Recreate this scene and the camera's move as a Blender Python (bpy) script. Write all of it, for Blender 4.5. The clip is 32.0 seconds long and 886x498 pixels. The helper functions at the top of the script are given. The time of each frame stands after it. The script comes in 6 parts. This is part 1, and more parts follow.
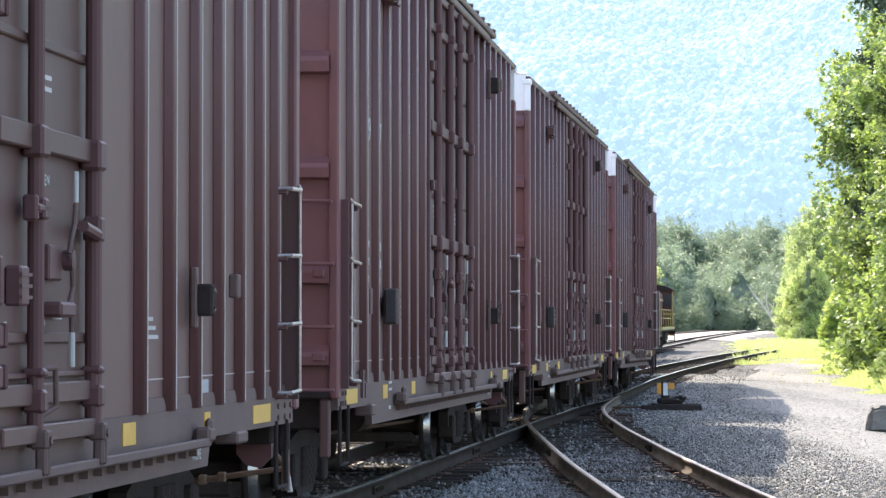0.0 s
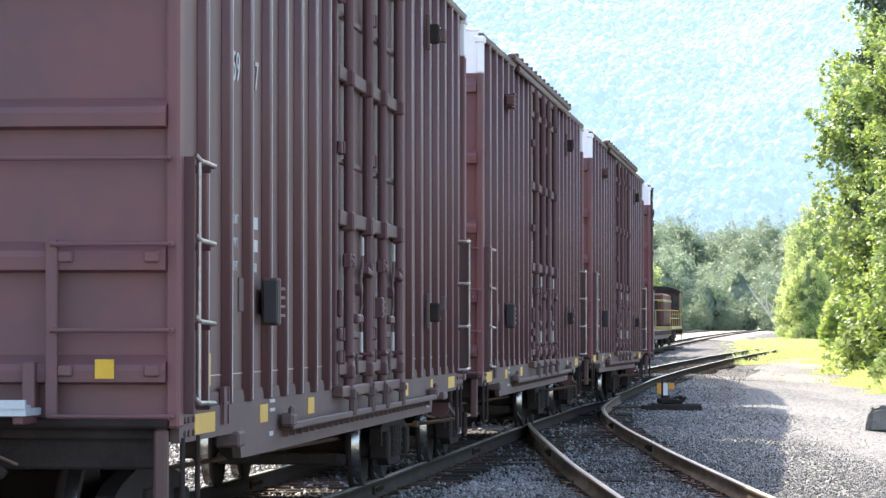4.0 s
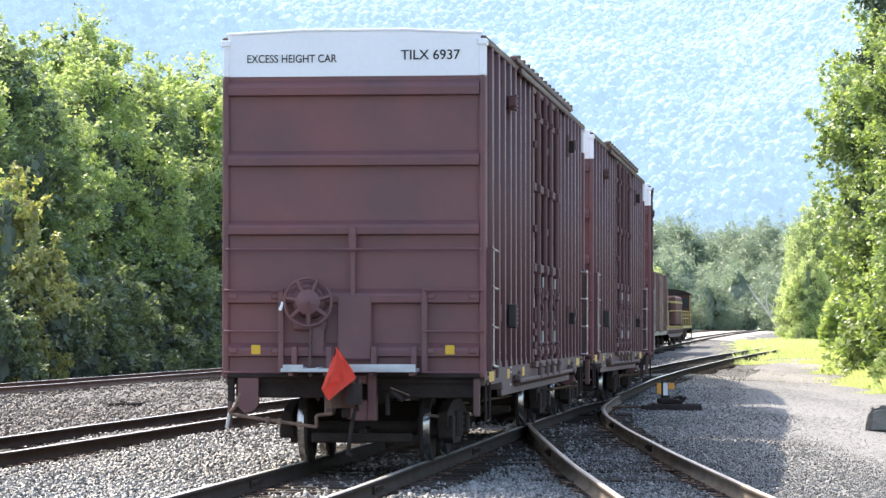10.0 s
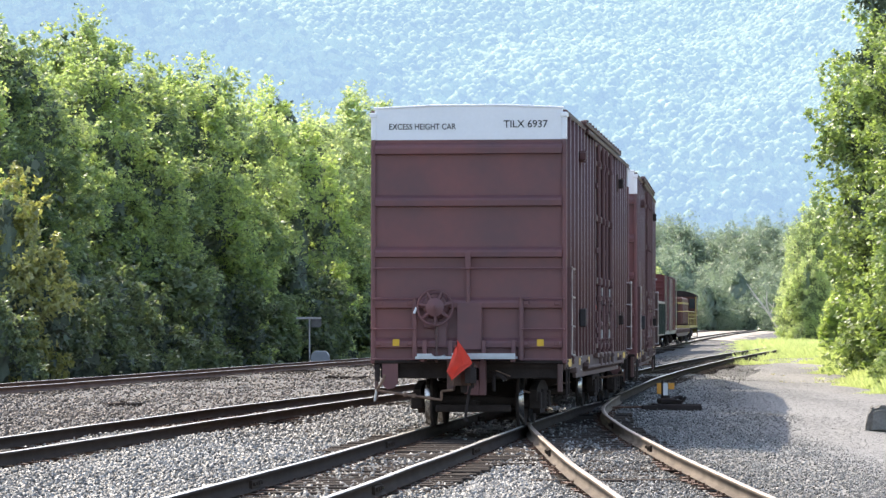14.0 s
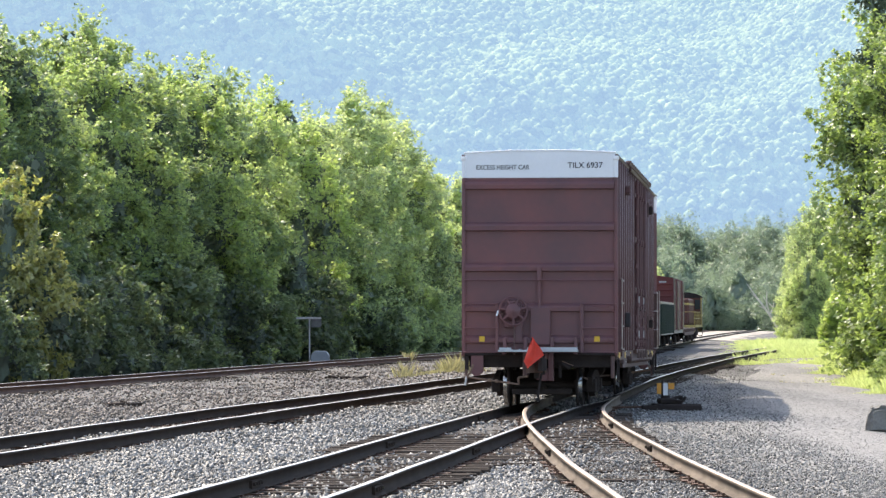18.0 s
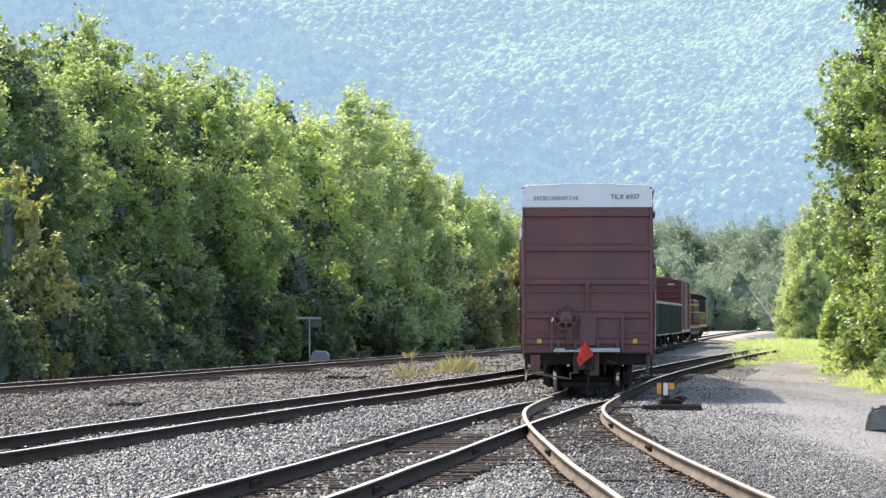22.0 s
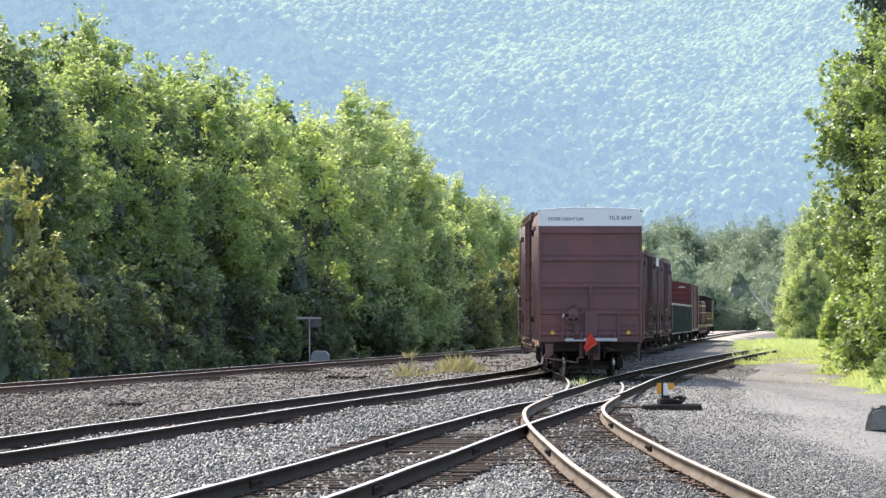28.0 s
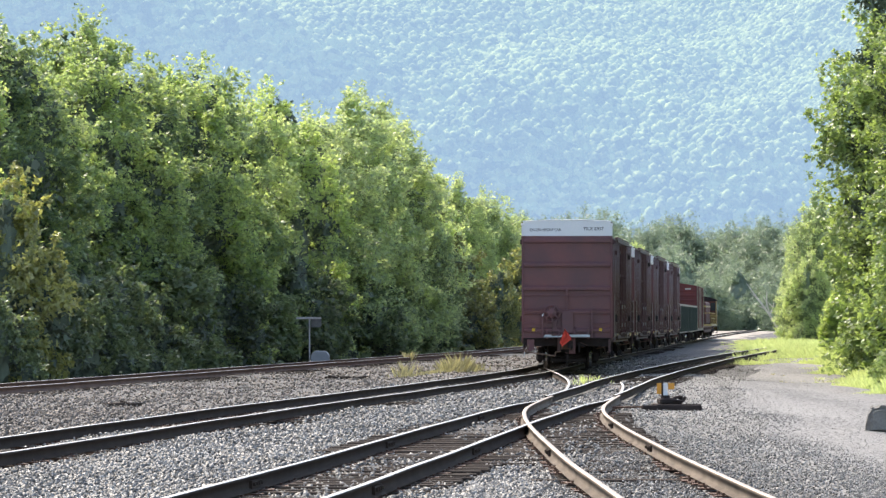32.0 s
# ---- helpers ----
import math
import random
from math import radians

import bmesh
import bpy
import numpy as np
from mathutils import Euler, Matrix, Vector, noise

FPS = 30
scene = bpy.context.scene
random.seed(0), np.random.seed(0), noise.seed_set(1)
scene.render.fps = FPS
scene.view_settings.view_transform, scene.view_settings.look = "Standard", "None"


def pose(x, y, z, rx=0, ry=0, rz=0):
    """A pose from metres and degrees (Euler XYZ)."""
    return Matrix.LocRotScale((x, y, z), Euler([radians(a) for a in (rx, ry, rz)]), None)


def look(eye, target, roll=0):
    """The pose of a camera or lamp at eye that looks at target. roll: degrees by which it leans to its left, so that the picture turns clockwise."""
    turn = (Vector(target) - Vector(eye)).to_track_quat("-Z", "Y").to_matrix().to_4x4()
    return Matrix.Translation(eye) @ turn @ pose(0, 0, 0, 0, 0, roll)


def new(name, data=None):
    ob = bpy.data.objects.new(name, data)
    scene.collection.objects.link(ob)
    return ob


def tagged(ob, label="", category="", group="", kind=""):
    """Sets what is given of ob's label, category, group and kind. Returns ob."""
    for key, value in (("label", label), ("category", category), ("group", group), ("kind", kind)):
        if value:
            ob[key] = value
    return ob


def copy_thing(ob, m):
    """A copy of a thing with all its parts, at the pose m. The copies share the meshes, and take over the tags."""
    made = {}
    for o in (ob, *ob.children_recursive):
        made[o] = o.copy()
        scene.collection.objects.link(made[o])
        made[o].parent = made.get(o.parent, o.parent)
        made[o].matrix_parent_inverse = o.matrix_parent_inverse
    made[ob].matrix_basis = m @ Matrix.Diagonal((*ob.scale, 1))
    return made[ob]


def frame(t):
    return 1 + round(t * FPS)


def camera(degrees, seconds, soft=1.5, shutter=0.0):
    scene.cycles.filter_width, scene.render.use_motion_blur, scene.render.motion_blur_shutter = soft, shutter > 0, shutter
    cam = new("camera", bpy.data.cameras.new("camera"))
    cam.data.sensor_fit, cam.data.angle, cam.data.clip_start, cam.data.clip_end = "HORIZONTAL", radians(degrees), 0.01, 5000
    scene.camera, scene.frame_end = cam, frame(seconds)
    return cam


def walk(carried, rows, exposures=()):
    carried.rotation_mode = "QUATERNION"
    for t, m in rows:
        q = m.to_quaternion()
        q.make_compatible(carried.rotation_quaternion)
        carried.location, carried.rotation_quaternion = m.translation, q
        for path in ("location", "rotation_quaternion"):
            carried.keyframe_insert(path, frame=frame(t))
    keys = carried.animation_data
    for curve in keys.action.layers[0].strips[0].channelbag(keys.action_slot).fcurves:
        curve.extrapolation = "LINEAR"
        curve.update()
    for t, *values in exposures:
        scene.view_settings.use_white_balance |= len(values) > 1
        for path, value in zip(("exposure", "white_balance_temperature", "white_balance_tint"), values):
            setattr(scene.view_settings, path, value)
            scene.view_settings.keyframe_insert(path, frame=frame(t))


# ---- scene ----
# ---- camera and its walk ----
cam = camera(15.39, 32.0, soft=1.4)
EYE = pose(0, 0, 1.75, 90 + 1.225, 0, 0)
walk(cam, [(0.0, EYE), (32.0, EYE)],
     exposures=[(t, e, 6900, 11) for t, e in ((0.0, 1.80), (3.5, 1.88), (6.0, 1.98), (9.0, 1.80), (13.0, 1.48), (17.0, 1.33), (23.0, 1.22), (32.0, 1.18))])

# ---- sky and sun ----
SUN_TO = Vector((-3.0, 4.6, 5.45)).normalized()
world = bpy.data.worlds.new("world")
scene.world = world
world.use_nodes = True
wn = world.node_tree
sky = wn.nodes.new("ShaderNodeTexSky")
sky.sky_type = "NISHITA"
sky.sun_disc = False
sky.sun_elevation = math.asin(SUN_TO.z)
sky.sun_rotation = math.atan2(SUN_TO.x, SUN_TO.y)
sky.dust_density = 2.0
wn.links.new(sky.outputs[0], wn.nodes["Background"].inputs[0])
wn.nodes["Background"].inputs[1].default_value = 0.15
sun_data = bpy.data.lights.new("sun", "SUN")
sun_data.energy, sun_data.angle, sun_data.color = 2.65, radians(0.6), (1.0, 0.93, 0.82)
sun = new("sun", sun_data)
sun.matrix_world = look(SUN_TO * 60, (0, 0, 0))


# ---- materials ----
def mat(name, col, col2=None, rough=0.7, metal=0.0, scale=3.0, fine=40.0, bump=0.15, fine_mix=0.35, coord="Object",
        stretch=(1, 1, 1), island=0.0, each=0.0, spec=0.4, dist=0.02, ramp_at=(0.3, 0.7)):
    """A surface with large stains, fine grain and relief, mixed from two colours."""
    m = bpy.data.materials.new(name)
    m.use_nodes = True
    nt = m.node_tree
    n, l = nt.nodes, nt.links
    b = n["Principled BSDF"]
    b.inputs["Roughness"].default_value = rough
    b.inputs["Metallic"].default_value = metal
    b.inputs["Specular IOR Level"].default_value = spec
    col2 = col2 or tuple(c * 0.72 for c in col)
    tc = n.new("ShaderNodeTexCoord")
    mp = n.new("ShaderNodeMapping")
    mp.inputs["Scale"].default_value = stretch
    l.new(tc.outputs[coord], mp.inputs[0])
    big, small = n.new("ShaderNodeTexNoise"), n.new("ShaderNodeTexNoise")
    big.inputs["Scale"].default_value, big.inputs["Detail"].default_value = scale, 5
    small.inputs["Scale"].default_value, small.inputs["Detail"].default_value = fine, 4
    l.new(mp.outputs[0], big.inputs["Vector"])
    l.new(mp.outputs[0], small.inputs["Vector"])
    mixv = n.new("ShaderNodeMix")
    mixv.inputs["Factor"].default_value = fine_mix
    l.new(big.outputs["Fac"], mixv.inputs["A"])
    l.new(small.outputs["Fac"], mixv.inputs["B"])
    last = mixv.outputs["Result"]
    for amount, node, sock in ((island, "ShaderNodeNewGeometry", "Random Per Island"), (each, "ShaderNodeObjectInfo", "Random")):
        if amount:
            src = n.new(node)
            mm = n.new("ShaderNodeMix")
            mm.inputs["Factor"].default_value = amount
            l.new(last, mm.inputs["A"])
            l.new(src.outputs[sock], mm.inputs["B"])
            last = mm.outputs["Result"]
    ramp = n.new("ShaderNodeValToRGB")
    ramp.color_ramp.elements[0].position, ramp.color_ramp.elements[1].position = ramp_at
    if island or each:
        ramp.color_ramp.elements[0].position, ramp.color_ramp.elements[1].position = 0.15, 0.85
    ramp.color_ramp.elements[0].color, ramp.color_ramp.elements[1].color = (*col2, 1), (*col, 1)
    l.new(last, ramp.inputs[0])
    l.new(ramp.outputs[0], b.inputs["Base Color"])
    if bump:
        bp = n.new("ShaderNodeBump")
        bp.inputs["Strength"].default_value, bp.inputs["Distance"].default_value = bump, dist
        l.new(mixv.outputs["Result"], bp.inputs["Height"])
        l.new(bp.outputs[0], b.inputs["Normal"])
    return m


def leaf_mat(name, col, col2, through_col, glow=0.45, each=0.3):
    """Leaves: diffuse on top, light shining through, a little gloss."""
    m = bpy.data.materials.new(name)
    m.use_nodes = True
    nt = m.node_tree
    n, l = nt.nodes, nt.links
    n.remove(n["Principled BSDF"])
    geo, info = n.new("ShaderNodeNewGeometry"), n.new("ShaderNodeObjectInfo")
    tc, big = n.new("ShaderNodeTexCoord"), n.new("ShaderNodeTexNoise")
    big.inputs["Scale"].default_value, big.inputs["Detail"].default_value = 0.6, 3
    l.new(tc.outputs["Object"], big.inputs["Vector"])
    m1, m2 = n.new("ShaderNodeMix"), n.new("ShaderNodeMix")
    m1.inputs["Factor"].default_value, m2.inputs["Factor"].default_value = 0.5, each
    l.new(geo.outputs["Random Per Island"], m1.inputs["A"])
    l.new(big.outputs["Fac"], m1.inputs["B"])
    l.new(m1.outputs["Result"], m2.inputs["A"])
    l.new(info.outputs["Random"], m2.inputs["B"])
    ramp = n.new("ShaderNodeValToRGB")
    ramp.color_ramp.elements[0].position, ramp.color_ramp.elements[1].position = 0.25, 0.75
    ramp.color_ramp.elements[0].color, ramp.color_ramp.elements[1].color = (*col2, 1), (*col, 1)
    l.new(m2.outputs["Result"], ramp.inputs[0])
    mult = n.new("ShaderNodeMix")
    mult.data_type, mult.blend_type = "RGBA", "MULTIPLY"
    mult.inputs["Factor"].default_value = 1.0
    l.new(ramp.outputs[0], mult.inputs["A"])
    mult.inputs["B"].default_value = (*through_col, 1)
    dif, tra, glo = n.new("ShaderNodeBsdfDiffuse"), n.new("ShaderNodeBsdfTranslucent"), n.new("ShaderNodeBsdfGlossy")
    glo.inputs["Roughness"].default_value = 0.42
    l.new(ramp.outputs[0], dif.inputs[0])
    l.new(mult.outputs["Result"], tra.inputs[0])
    s1, s2 = n.new("ShaderNodeMixShader"), n.new("ShaderNodeMixShader")
    s1.inputs[0].default_value, s2.inputs[0].default_value = glow, 0.065
    l.new(dif.outputs[0], s1.inputs[1])
    l.new(tra.outputs[0], s1.inputs[2])
    l.new(s1.outputs[0], s2.inputs[1])
    l.new(glo.outputs[0], s2.inputs[2])
    last = s2.outputs[0]
    l.new(last, n["Material Output"].inputs[0])
    return m


M_BALLAST = mat("ballast", (0.17, 0.165, 0.16), (0.055, 0.053, 0.05), 0.9, scale=0.5, fine=14.0, bump=1.0, fine_mix=0.72, dist=0.06, ramp_at=(0.40, 0.60))
M_STONE = mat("ballast_stone", (0.38, 0.375, 0.36), (0.032, 0.032, 0.03), 0.55, scale=0.4, fine=30, bump=0.2, island=0.55)
M_STONE_BROWN = mat("brown_ballast_stone", (0.30, 0.262, 0.23), (0.055, 0.047, 0.04), 0.7, scale=0.4, fine=30, bump=0.2, island=0.55)
M_GRAVEL = mat("road_gravel", (0.34, 0.335, 0.32), (0.11, 0.11, 0.108), 0.8, scale=0.4, fine=30, bump=0.2, island=0.5)
M_ROAD = mat("gravel_road", (0.265, 0.257, 0.245), (0.11, 0.11, 0.112), 0.9, scale=0.45, fine=20.0, bump=0.35, fine_mix=0.55, dist=0.02, stretch=(1, 0.1, 1), ramp_at=(0.39, 0.60))
M_RAIL = mat("rail_steel", (0.062, 0.045, 0.036), (0.03, 0.023, 0.019), 0.85, 0.0, spec=0.1, scale=2, fine=60, bump=0.1)
M_RAIL_RUST = mat("rusty_rail_steel", (0.17, 0.095, 0.065), (0.07, 0.04, 0.03), 0.75, 0.1, scale=2, fine=60, bump=0.1)
M_RAIL_WEB = mat("tan_rail_web", (0.21, 0.165, 0.125), (0.075, 0.058, 0.045), 0.8, 0.0, spec=0.2, scale=1.2, fine=30, bump=0.1)
M_RAIL_TAN = mat("rail_head_tan", (0.50, 0.42, 0.35), (0.30, 0.23, 0.18), 0.5, 0.7, scale=3, fine=50, bump=0.05)
M_RAIL_TOP = mat("rail_head_polished", (0.58, 0.56, 0.53), (0.38, 0.36, 0.34), 0.42, 0.95, scale=3, fine=50, bump=0.03)
M_TIE = mat("weathered_tie_wood", (0.088, 0.07, 0.058), (0.026, 0.021, 0.018), 0.95, spec=0.12, scale=2, fine=30, bump=0.5, stretch=(1, 8, 8), each=0.35)
M_BOX = mat("boxcar_brown_paint", (0.12, 0.062, 0.056), (0.09, 0.049, 0.046), 0.42, scale=0.9, fine=25, bump=0.04, stretch=(1, 1, 0.35))
M_BOX_END = mat("boxcar_end_brown_paint", (0.205, 0.08, 0.078), (0.134, 0.069, 0.073), 0.5, scale=0.9, fine=7, bump=0.05, fine_mix=0.2, ramp_at=(0.36, 0.66))
M_SHEET = mat("boxcar_side_sheet", (0.174, 0.096, 0.081), (0.131, 0.074, 0.064), 0.5, spec=0.25, scale=0.9, fine=25, bump=0.04, stretch=(1, 1, 0.3))
M_POST = mat("boxcar_side_post_paint", (0.142, 0.069, 0.068), (0.105, 0.054, 0.054), 0.5, spec=0.25, scale=0.9, fine=25, bump=0.04, stretch=(1, 1, 0.3))
# pale colour paints the glint on the post edges; also used for seams
M_EDGE = mat("post_edge_glint_and_seam", (0.62, 0.55, 0.53), (0.34, 0.27, 0.26), 0.4, scale=1.2, fine=6, bump=0, stretch=(1, 1, 0.5))
M_DOOR = mat("plug_door_paint", (0.148, 0.084, 0.071), (0.106, 0.062, 0.054), 0.5, spec=0.25, scale=0.9, fine=25, bump=0.04, stretch=(1, 1, 0.3))
M_POST_DARK = mat("black_rubber", (0.06, 0.052, 0.052), (0.035, 0.032, 0.033), 0.7, scale=4, bump=0.05)
M_SILL = mat("dusty_sill_paint", (0.165, 0.108, 0.094), (0.112, 0.072, 0.065), 0.7, scale=1.5, fine=25, bump=0.08)
M_WHITE = mat("white_band_paint", (0.88, 0.89, 0.90), (0.80, 0.81, 0.82), 0.5, scale=1.2, fine=20, bump=0.02)
M_BLACK = mat("black_lettering", (0.03, 0.03, 0.032), (0.02, 0.02, 0.02), 0.6, bump=0)
M_LETTER = mat("white_lettering", (0.58, 0.57, 0.55), (0.42, 0.41, 0.40), 0.6, bump=0)
M_CREAM = mat("worn_cream_paint", (0.50, 0.45, 0.36), (0.16, 0.12, 0.10), 0.65, scale=1.6, fine=18, bump=0.08)
M_YELLOW = mat("yellow_reflector", (0.75, 0.45, 0.04), (0.62, 0.36, 0.03), 0.35, scale=8, bump=0.02)
M_ORANGE = mat("orange_flag_cloth", (1.0, 0.155, 0.105), (0.95, 0.12, 0.08), 0.8, scale=6, fine=120, bump=0.1)
M_GALV = mat("galvanised_grating", (0.60, 0.64, 0.68), (0.42, 0.46, 0.50), 0.45, 0.3, scale=6, fine=60, bump=0.2)
M_IRON = mat("dark_truck_iron", (0.056, 0.044, 0.041), (0.030, 0.024, 0.022), 0.92, spec=0.12, scale=4, fine=40, bump=0.2)
M_CHROME = mat("worn_bright_steel", (0.42, 0.41, 0.40), (0.24, 0.23, 0.22), 0.22, 0.95, scale=6, bump=0.03)
M_WORN = mat("worn_bare_steel", (0.50, 0.46, 0.44), (0.26, 0.20, 0.19), 0.35, 0.7, scale=5, fine=30, bump=0.05)
M_TAN = mat("tan_rusty_bar", (0.27, 0.175, 0.12), (0.13, 0.08, 0.06), 0.75, scale=6, fine=40, bump=0.15)
M_RUST = mat("rusty_iron", (0.16, 0.085, 0.055), (0.07, 0.042, 0.032), 0.8, scale=5, fine=50, bump=0.2)
M_GREEN = mat("dark_green_gondola_paint", (0.035, 0.055, 0.042), (0.022, 0.034, 0.028), 0.55, scale=1, fine=20, bump=0.06)
M_RED = mat("red_boxcar_paint", (0.17, 0.035, 0.034), (0.11, 0.028, 0.028), 0.55, scale=0.8, fine=20, bump=0.05)
M_LOCO = mat("locomotive_maroon_paint", (0.14, 0.048, 0.038), (0.09, 0.034, 0.028), 0.6, scale=1, fine=20, bump=0.04)
M_LOCO_Y = mat("locomotive_yellow_paint", (0.55, 0.42, 0.15), (0.36, 0.26, 0.09), 0.45, scale=2, bump=0.03)
M_GLASS = mat("dark_cab_glass", (0.03, 0.035, 0.04), (0.02, 0.025, 0.03), 0.3, scale=2, bump=0)
M_BARK = mat("tree_bark", (0.12, 0.095, 0.075), (0.06, 0.048, 0.04), 0.9, scale=3, fine=20, bump=0.6, stretch=(1, 1, 0.3))
M_DEAD = mat("bleached_dead_wood", (0.74, 0.71, 0.66), (0.56, 0.53, 0.48), 0.85, scale=3, bump=0.3)
M_CONC = mat("weathered_concrete", (0.26, 0.25, 0.23), (0.10, 0.098, 0.09), 0.9, scale=3, fine=30, bump=0.4)
M_SOIL = mat("woodland_soil", (0.08, 0.075, 0.05), (0.04, 0.04, 0.028), 0.95, scale=0.5, fine=10, bump=0.5)
M_GREYBOX = mat("grey_painted_steel", (0.42, 0.44, 0.45), (0.32, 0.34, 0.35), 0.5, scale=3, bump=0.05)
M_LEAF = leaf_mat("maple_leaves", (0.48, 0.58, 0.27), (0.155, 0.222, 0.14), (1.7, 1.65, 0.95), glow=0.56)
# mostly for trees farther off: haze is painted in as paler leaves
M_LEAF_PALE = leaf_mat("pale_maple_leaves", (0.63, 0.71, 0.36), (0.26, 0.335, 0.215), (1.6, 1.57, 1.05), glow=0.54)
M_LEAF_Y = leaf_mat("yellowing_leaves", (0.37, 0.38, 0.16), (0.13, 0.145, 0.085), (1.7, 1.65, 0.9), glow=0.48)
M_LEAF_R = leaf_mat("bright_green_leaves", (0.60, 0.68, 0.32), (0.28, 0.37, 0.17), (1.72, 1.68, 0.85), glow=0.66)
M_LEAF_D = leaf_mat("dark_green_leaves", (0.34, 0.44, 0.19), (0.135, 0.195, 0.095), (1.7, 1.7, 0.85), glow=0.44)
# darker leaf colour paints the shade at the wood's foot and inside crowns
M_LEAF_SHADE = leaf_mat("shade_dark_leaves", (0.25, 0.32, 0.165), (0.115, 0.152, 0.095), (1.7, 1.7, 1.0), glow=0.42)
# haze is painted in: bluer leaf colour with little contrast
M_LEAF_FAR = leaf_mat("far_wood_leaves_hazed", (0.255, 0.315, 0.23), (0.21, 0.27, 0.205), (1.35, 1.42, 1.15), glow=0.45)
M_GRASS = leaf_mat("sunlit_weeds", (0.60, 0.69, 0.36), (0.40, 0.51, 0.23), (1.4, 1.35, 0.9), glow=0.5)
M_STRAW = leaf_mat("dry_grass", (0.45, 0.43, 0.29), (0.28, 0.28, 0.18), (1.4, 1.35, 0.9), glow=0.4)
# dark colour paints the shade among the twigs inside the crowns
M_TWIG_SHADE = mat("inner_twigs_shade_dark", (0.18, 0.215, 0.155), (0.09, 0.115, 0.09), 0.9, spec=0.1, scale=1.5, fine=9, bump=0, island=0.5)


def backdrop_mat():
    """Far wooded mountain, a distant backdrop; its haze is painted as an even blue glow."""
    m = bpy.data.materials.new("hazy_mountain_wood")
    m.use_nodes = True
    nt = m.node_tree
    n, l = nt.nodes, nt.links
    b = n["Principled BSDF"]
    b.inputs["Roughness"].default_value = 1.0
    b.inputs["Specular IOR Level"].default_value = 0.0
    tc, mp = n.new("ShaderNodeTexCoord"), n.new("ShaderNodeMapping")
    mp.inputs["Scale"].default_value = (0.22, 0.05, 0.25)
    l.new(tc.outputs["Object"], mp.inputs[0])
    # crowns differ a little in tone, stands of trees more
    vor, wide = n.new("ShaderNodeTexVoronoi"), n.new("ShaderNodeTexNoise")
    vor.feature = "SMOOTH_F1"
    vor.inputs["Scale"].default_value = 2.1
    vor.inputs["Smoothness"].default_value = 0.35
    wide.inputs["Scale"].default_value, wide.inputs["Detail"].default_value = 0.16, 5
    for q in (vor, wide):
        l.new(mp.outputs[0], q.inputs["Vector"])
    tone = n.new("ShaderNodeSeparateColor")
    l.new(vor.outputs["Color"], tone.inputs[0])
    mm = n.new("ShaderNodeMix")
    mm.inputs["Factor"].default_value = 0.5
    l.new(tone.outputs[0], mm.inputs["A"])
    l.new(wide.outputs["Fac"], mm.inputs["B"])
    nz, leafy = n.new("ShaderNodeTexNoise"), n.new("ShaderNodeMix")
    nz.inputs["Scale"].default_value, nz.inputs["Detail"].default_value = 4.0, 3
    l.new(mp.outputs[0], nz.inputs["Vector"])
    leafy.inputs["Factor"].default_value = 0.34
    l.new(mm.outputs["Result"], leafy.inputs["A"])
    l.new(nz.outputs["Fac"], leafy.inputs["B"])
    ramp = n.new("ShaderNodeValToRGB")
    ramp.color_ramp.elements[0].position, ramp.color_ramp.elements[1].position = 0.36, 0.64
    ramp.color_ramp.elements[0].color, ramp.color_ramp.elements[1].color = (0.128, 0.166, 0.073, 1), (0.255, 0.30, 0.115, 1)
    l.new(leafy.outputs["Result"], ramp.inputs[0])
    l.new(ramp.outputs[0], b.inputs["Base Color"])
    # haze goes in here as blue emission
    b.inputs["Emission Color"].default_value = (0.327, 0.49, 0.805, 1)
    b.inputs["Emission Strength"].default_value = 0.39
    return m


M_MOUNT = backdrop_mat()


# ---- building helpers ----
def mesh(name, bm, material):
    me = bpy.data.meshes.new(name)
    bm.to_mesh(me)
    bm.free()
    for x in (material if isinstance(material, (list, tuple)) else (material,)):
        me.materials.append(x)
    return me


def part(name, bm, material, parent, label="", at=None):
    """Links a bmesh as one mesh object under a thing or a part."""
    ob = new(name, mesh(name, bm, material))
    ob.parent = parent
    if at is not None:
        ob.matrix_basis = at
    return tagged(ob, label)


def share(name, me, parent, at, label=""):
    ob = new(name, me)
    ob.parent = parent
    ob.matrix_basis = at
    return tagged(ob, label)


def box(bm, x0, x1, y0, y1, z0, z1, bevel=0.0, m=None):
    r = bmesh.ops.create_cube(bm, size=1.0)
    vs = r["verts"]
    for v in vs:
        v.co = Vector((x0 if v.co.x < 0 else x1, y0 if v.co.y < 0 else y1, z0 if v.co.z < 0 else z1))
    if bevel:
        es = list({e for v in vs for e in v.link_edges})
        r = bmesh.ops.bevel(bm, geom=es, offset=bevel, segments=1, affect="EDGES")
        vs = r["verts"]
    if m is not None:
        bmesh.ops.transform(bm, matrix=m, verts=list(vs))
    return bm


def boxes(*rows, bevel=0.0):
    bm = bmesh.new()
    for r in rows:
        box(bm, *r, bevel=bevel)
    return bm


def tube(bm, a, b, r, r2=None, seg=8):
    """A round bar from a to b."""
    a, b = Vector(a), Vector(b)
    d = b - a
    m = Matrix.Translation((a + b) / 2) @ d.to_track_quat("Z", "Y").to_matrix().to_4x4()
    bmesh.ops.create_cone(bm, cap_ends=True, segments=seg, radius1=r, radius2=r if r2 is None else r2, depth=d.length, matrix=m)
    return bm


def tubes(pairs, r, seg=8):
    bm = bmesh.new()
    for a, b in pairs:
        tube(bm, a, b, r, seg=seg)
    return bm


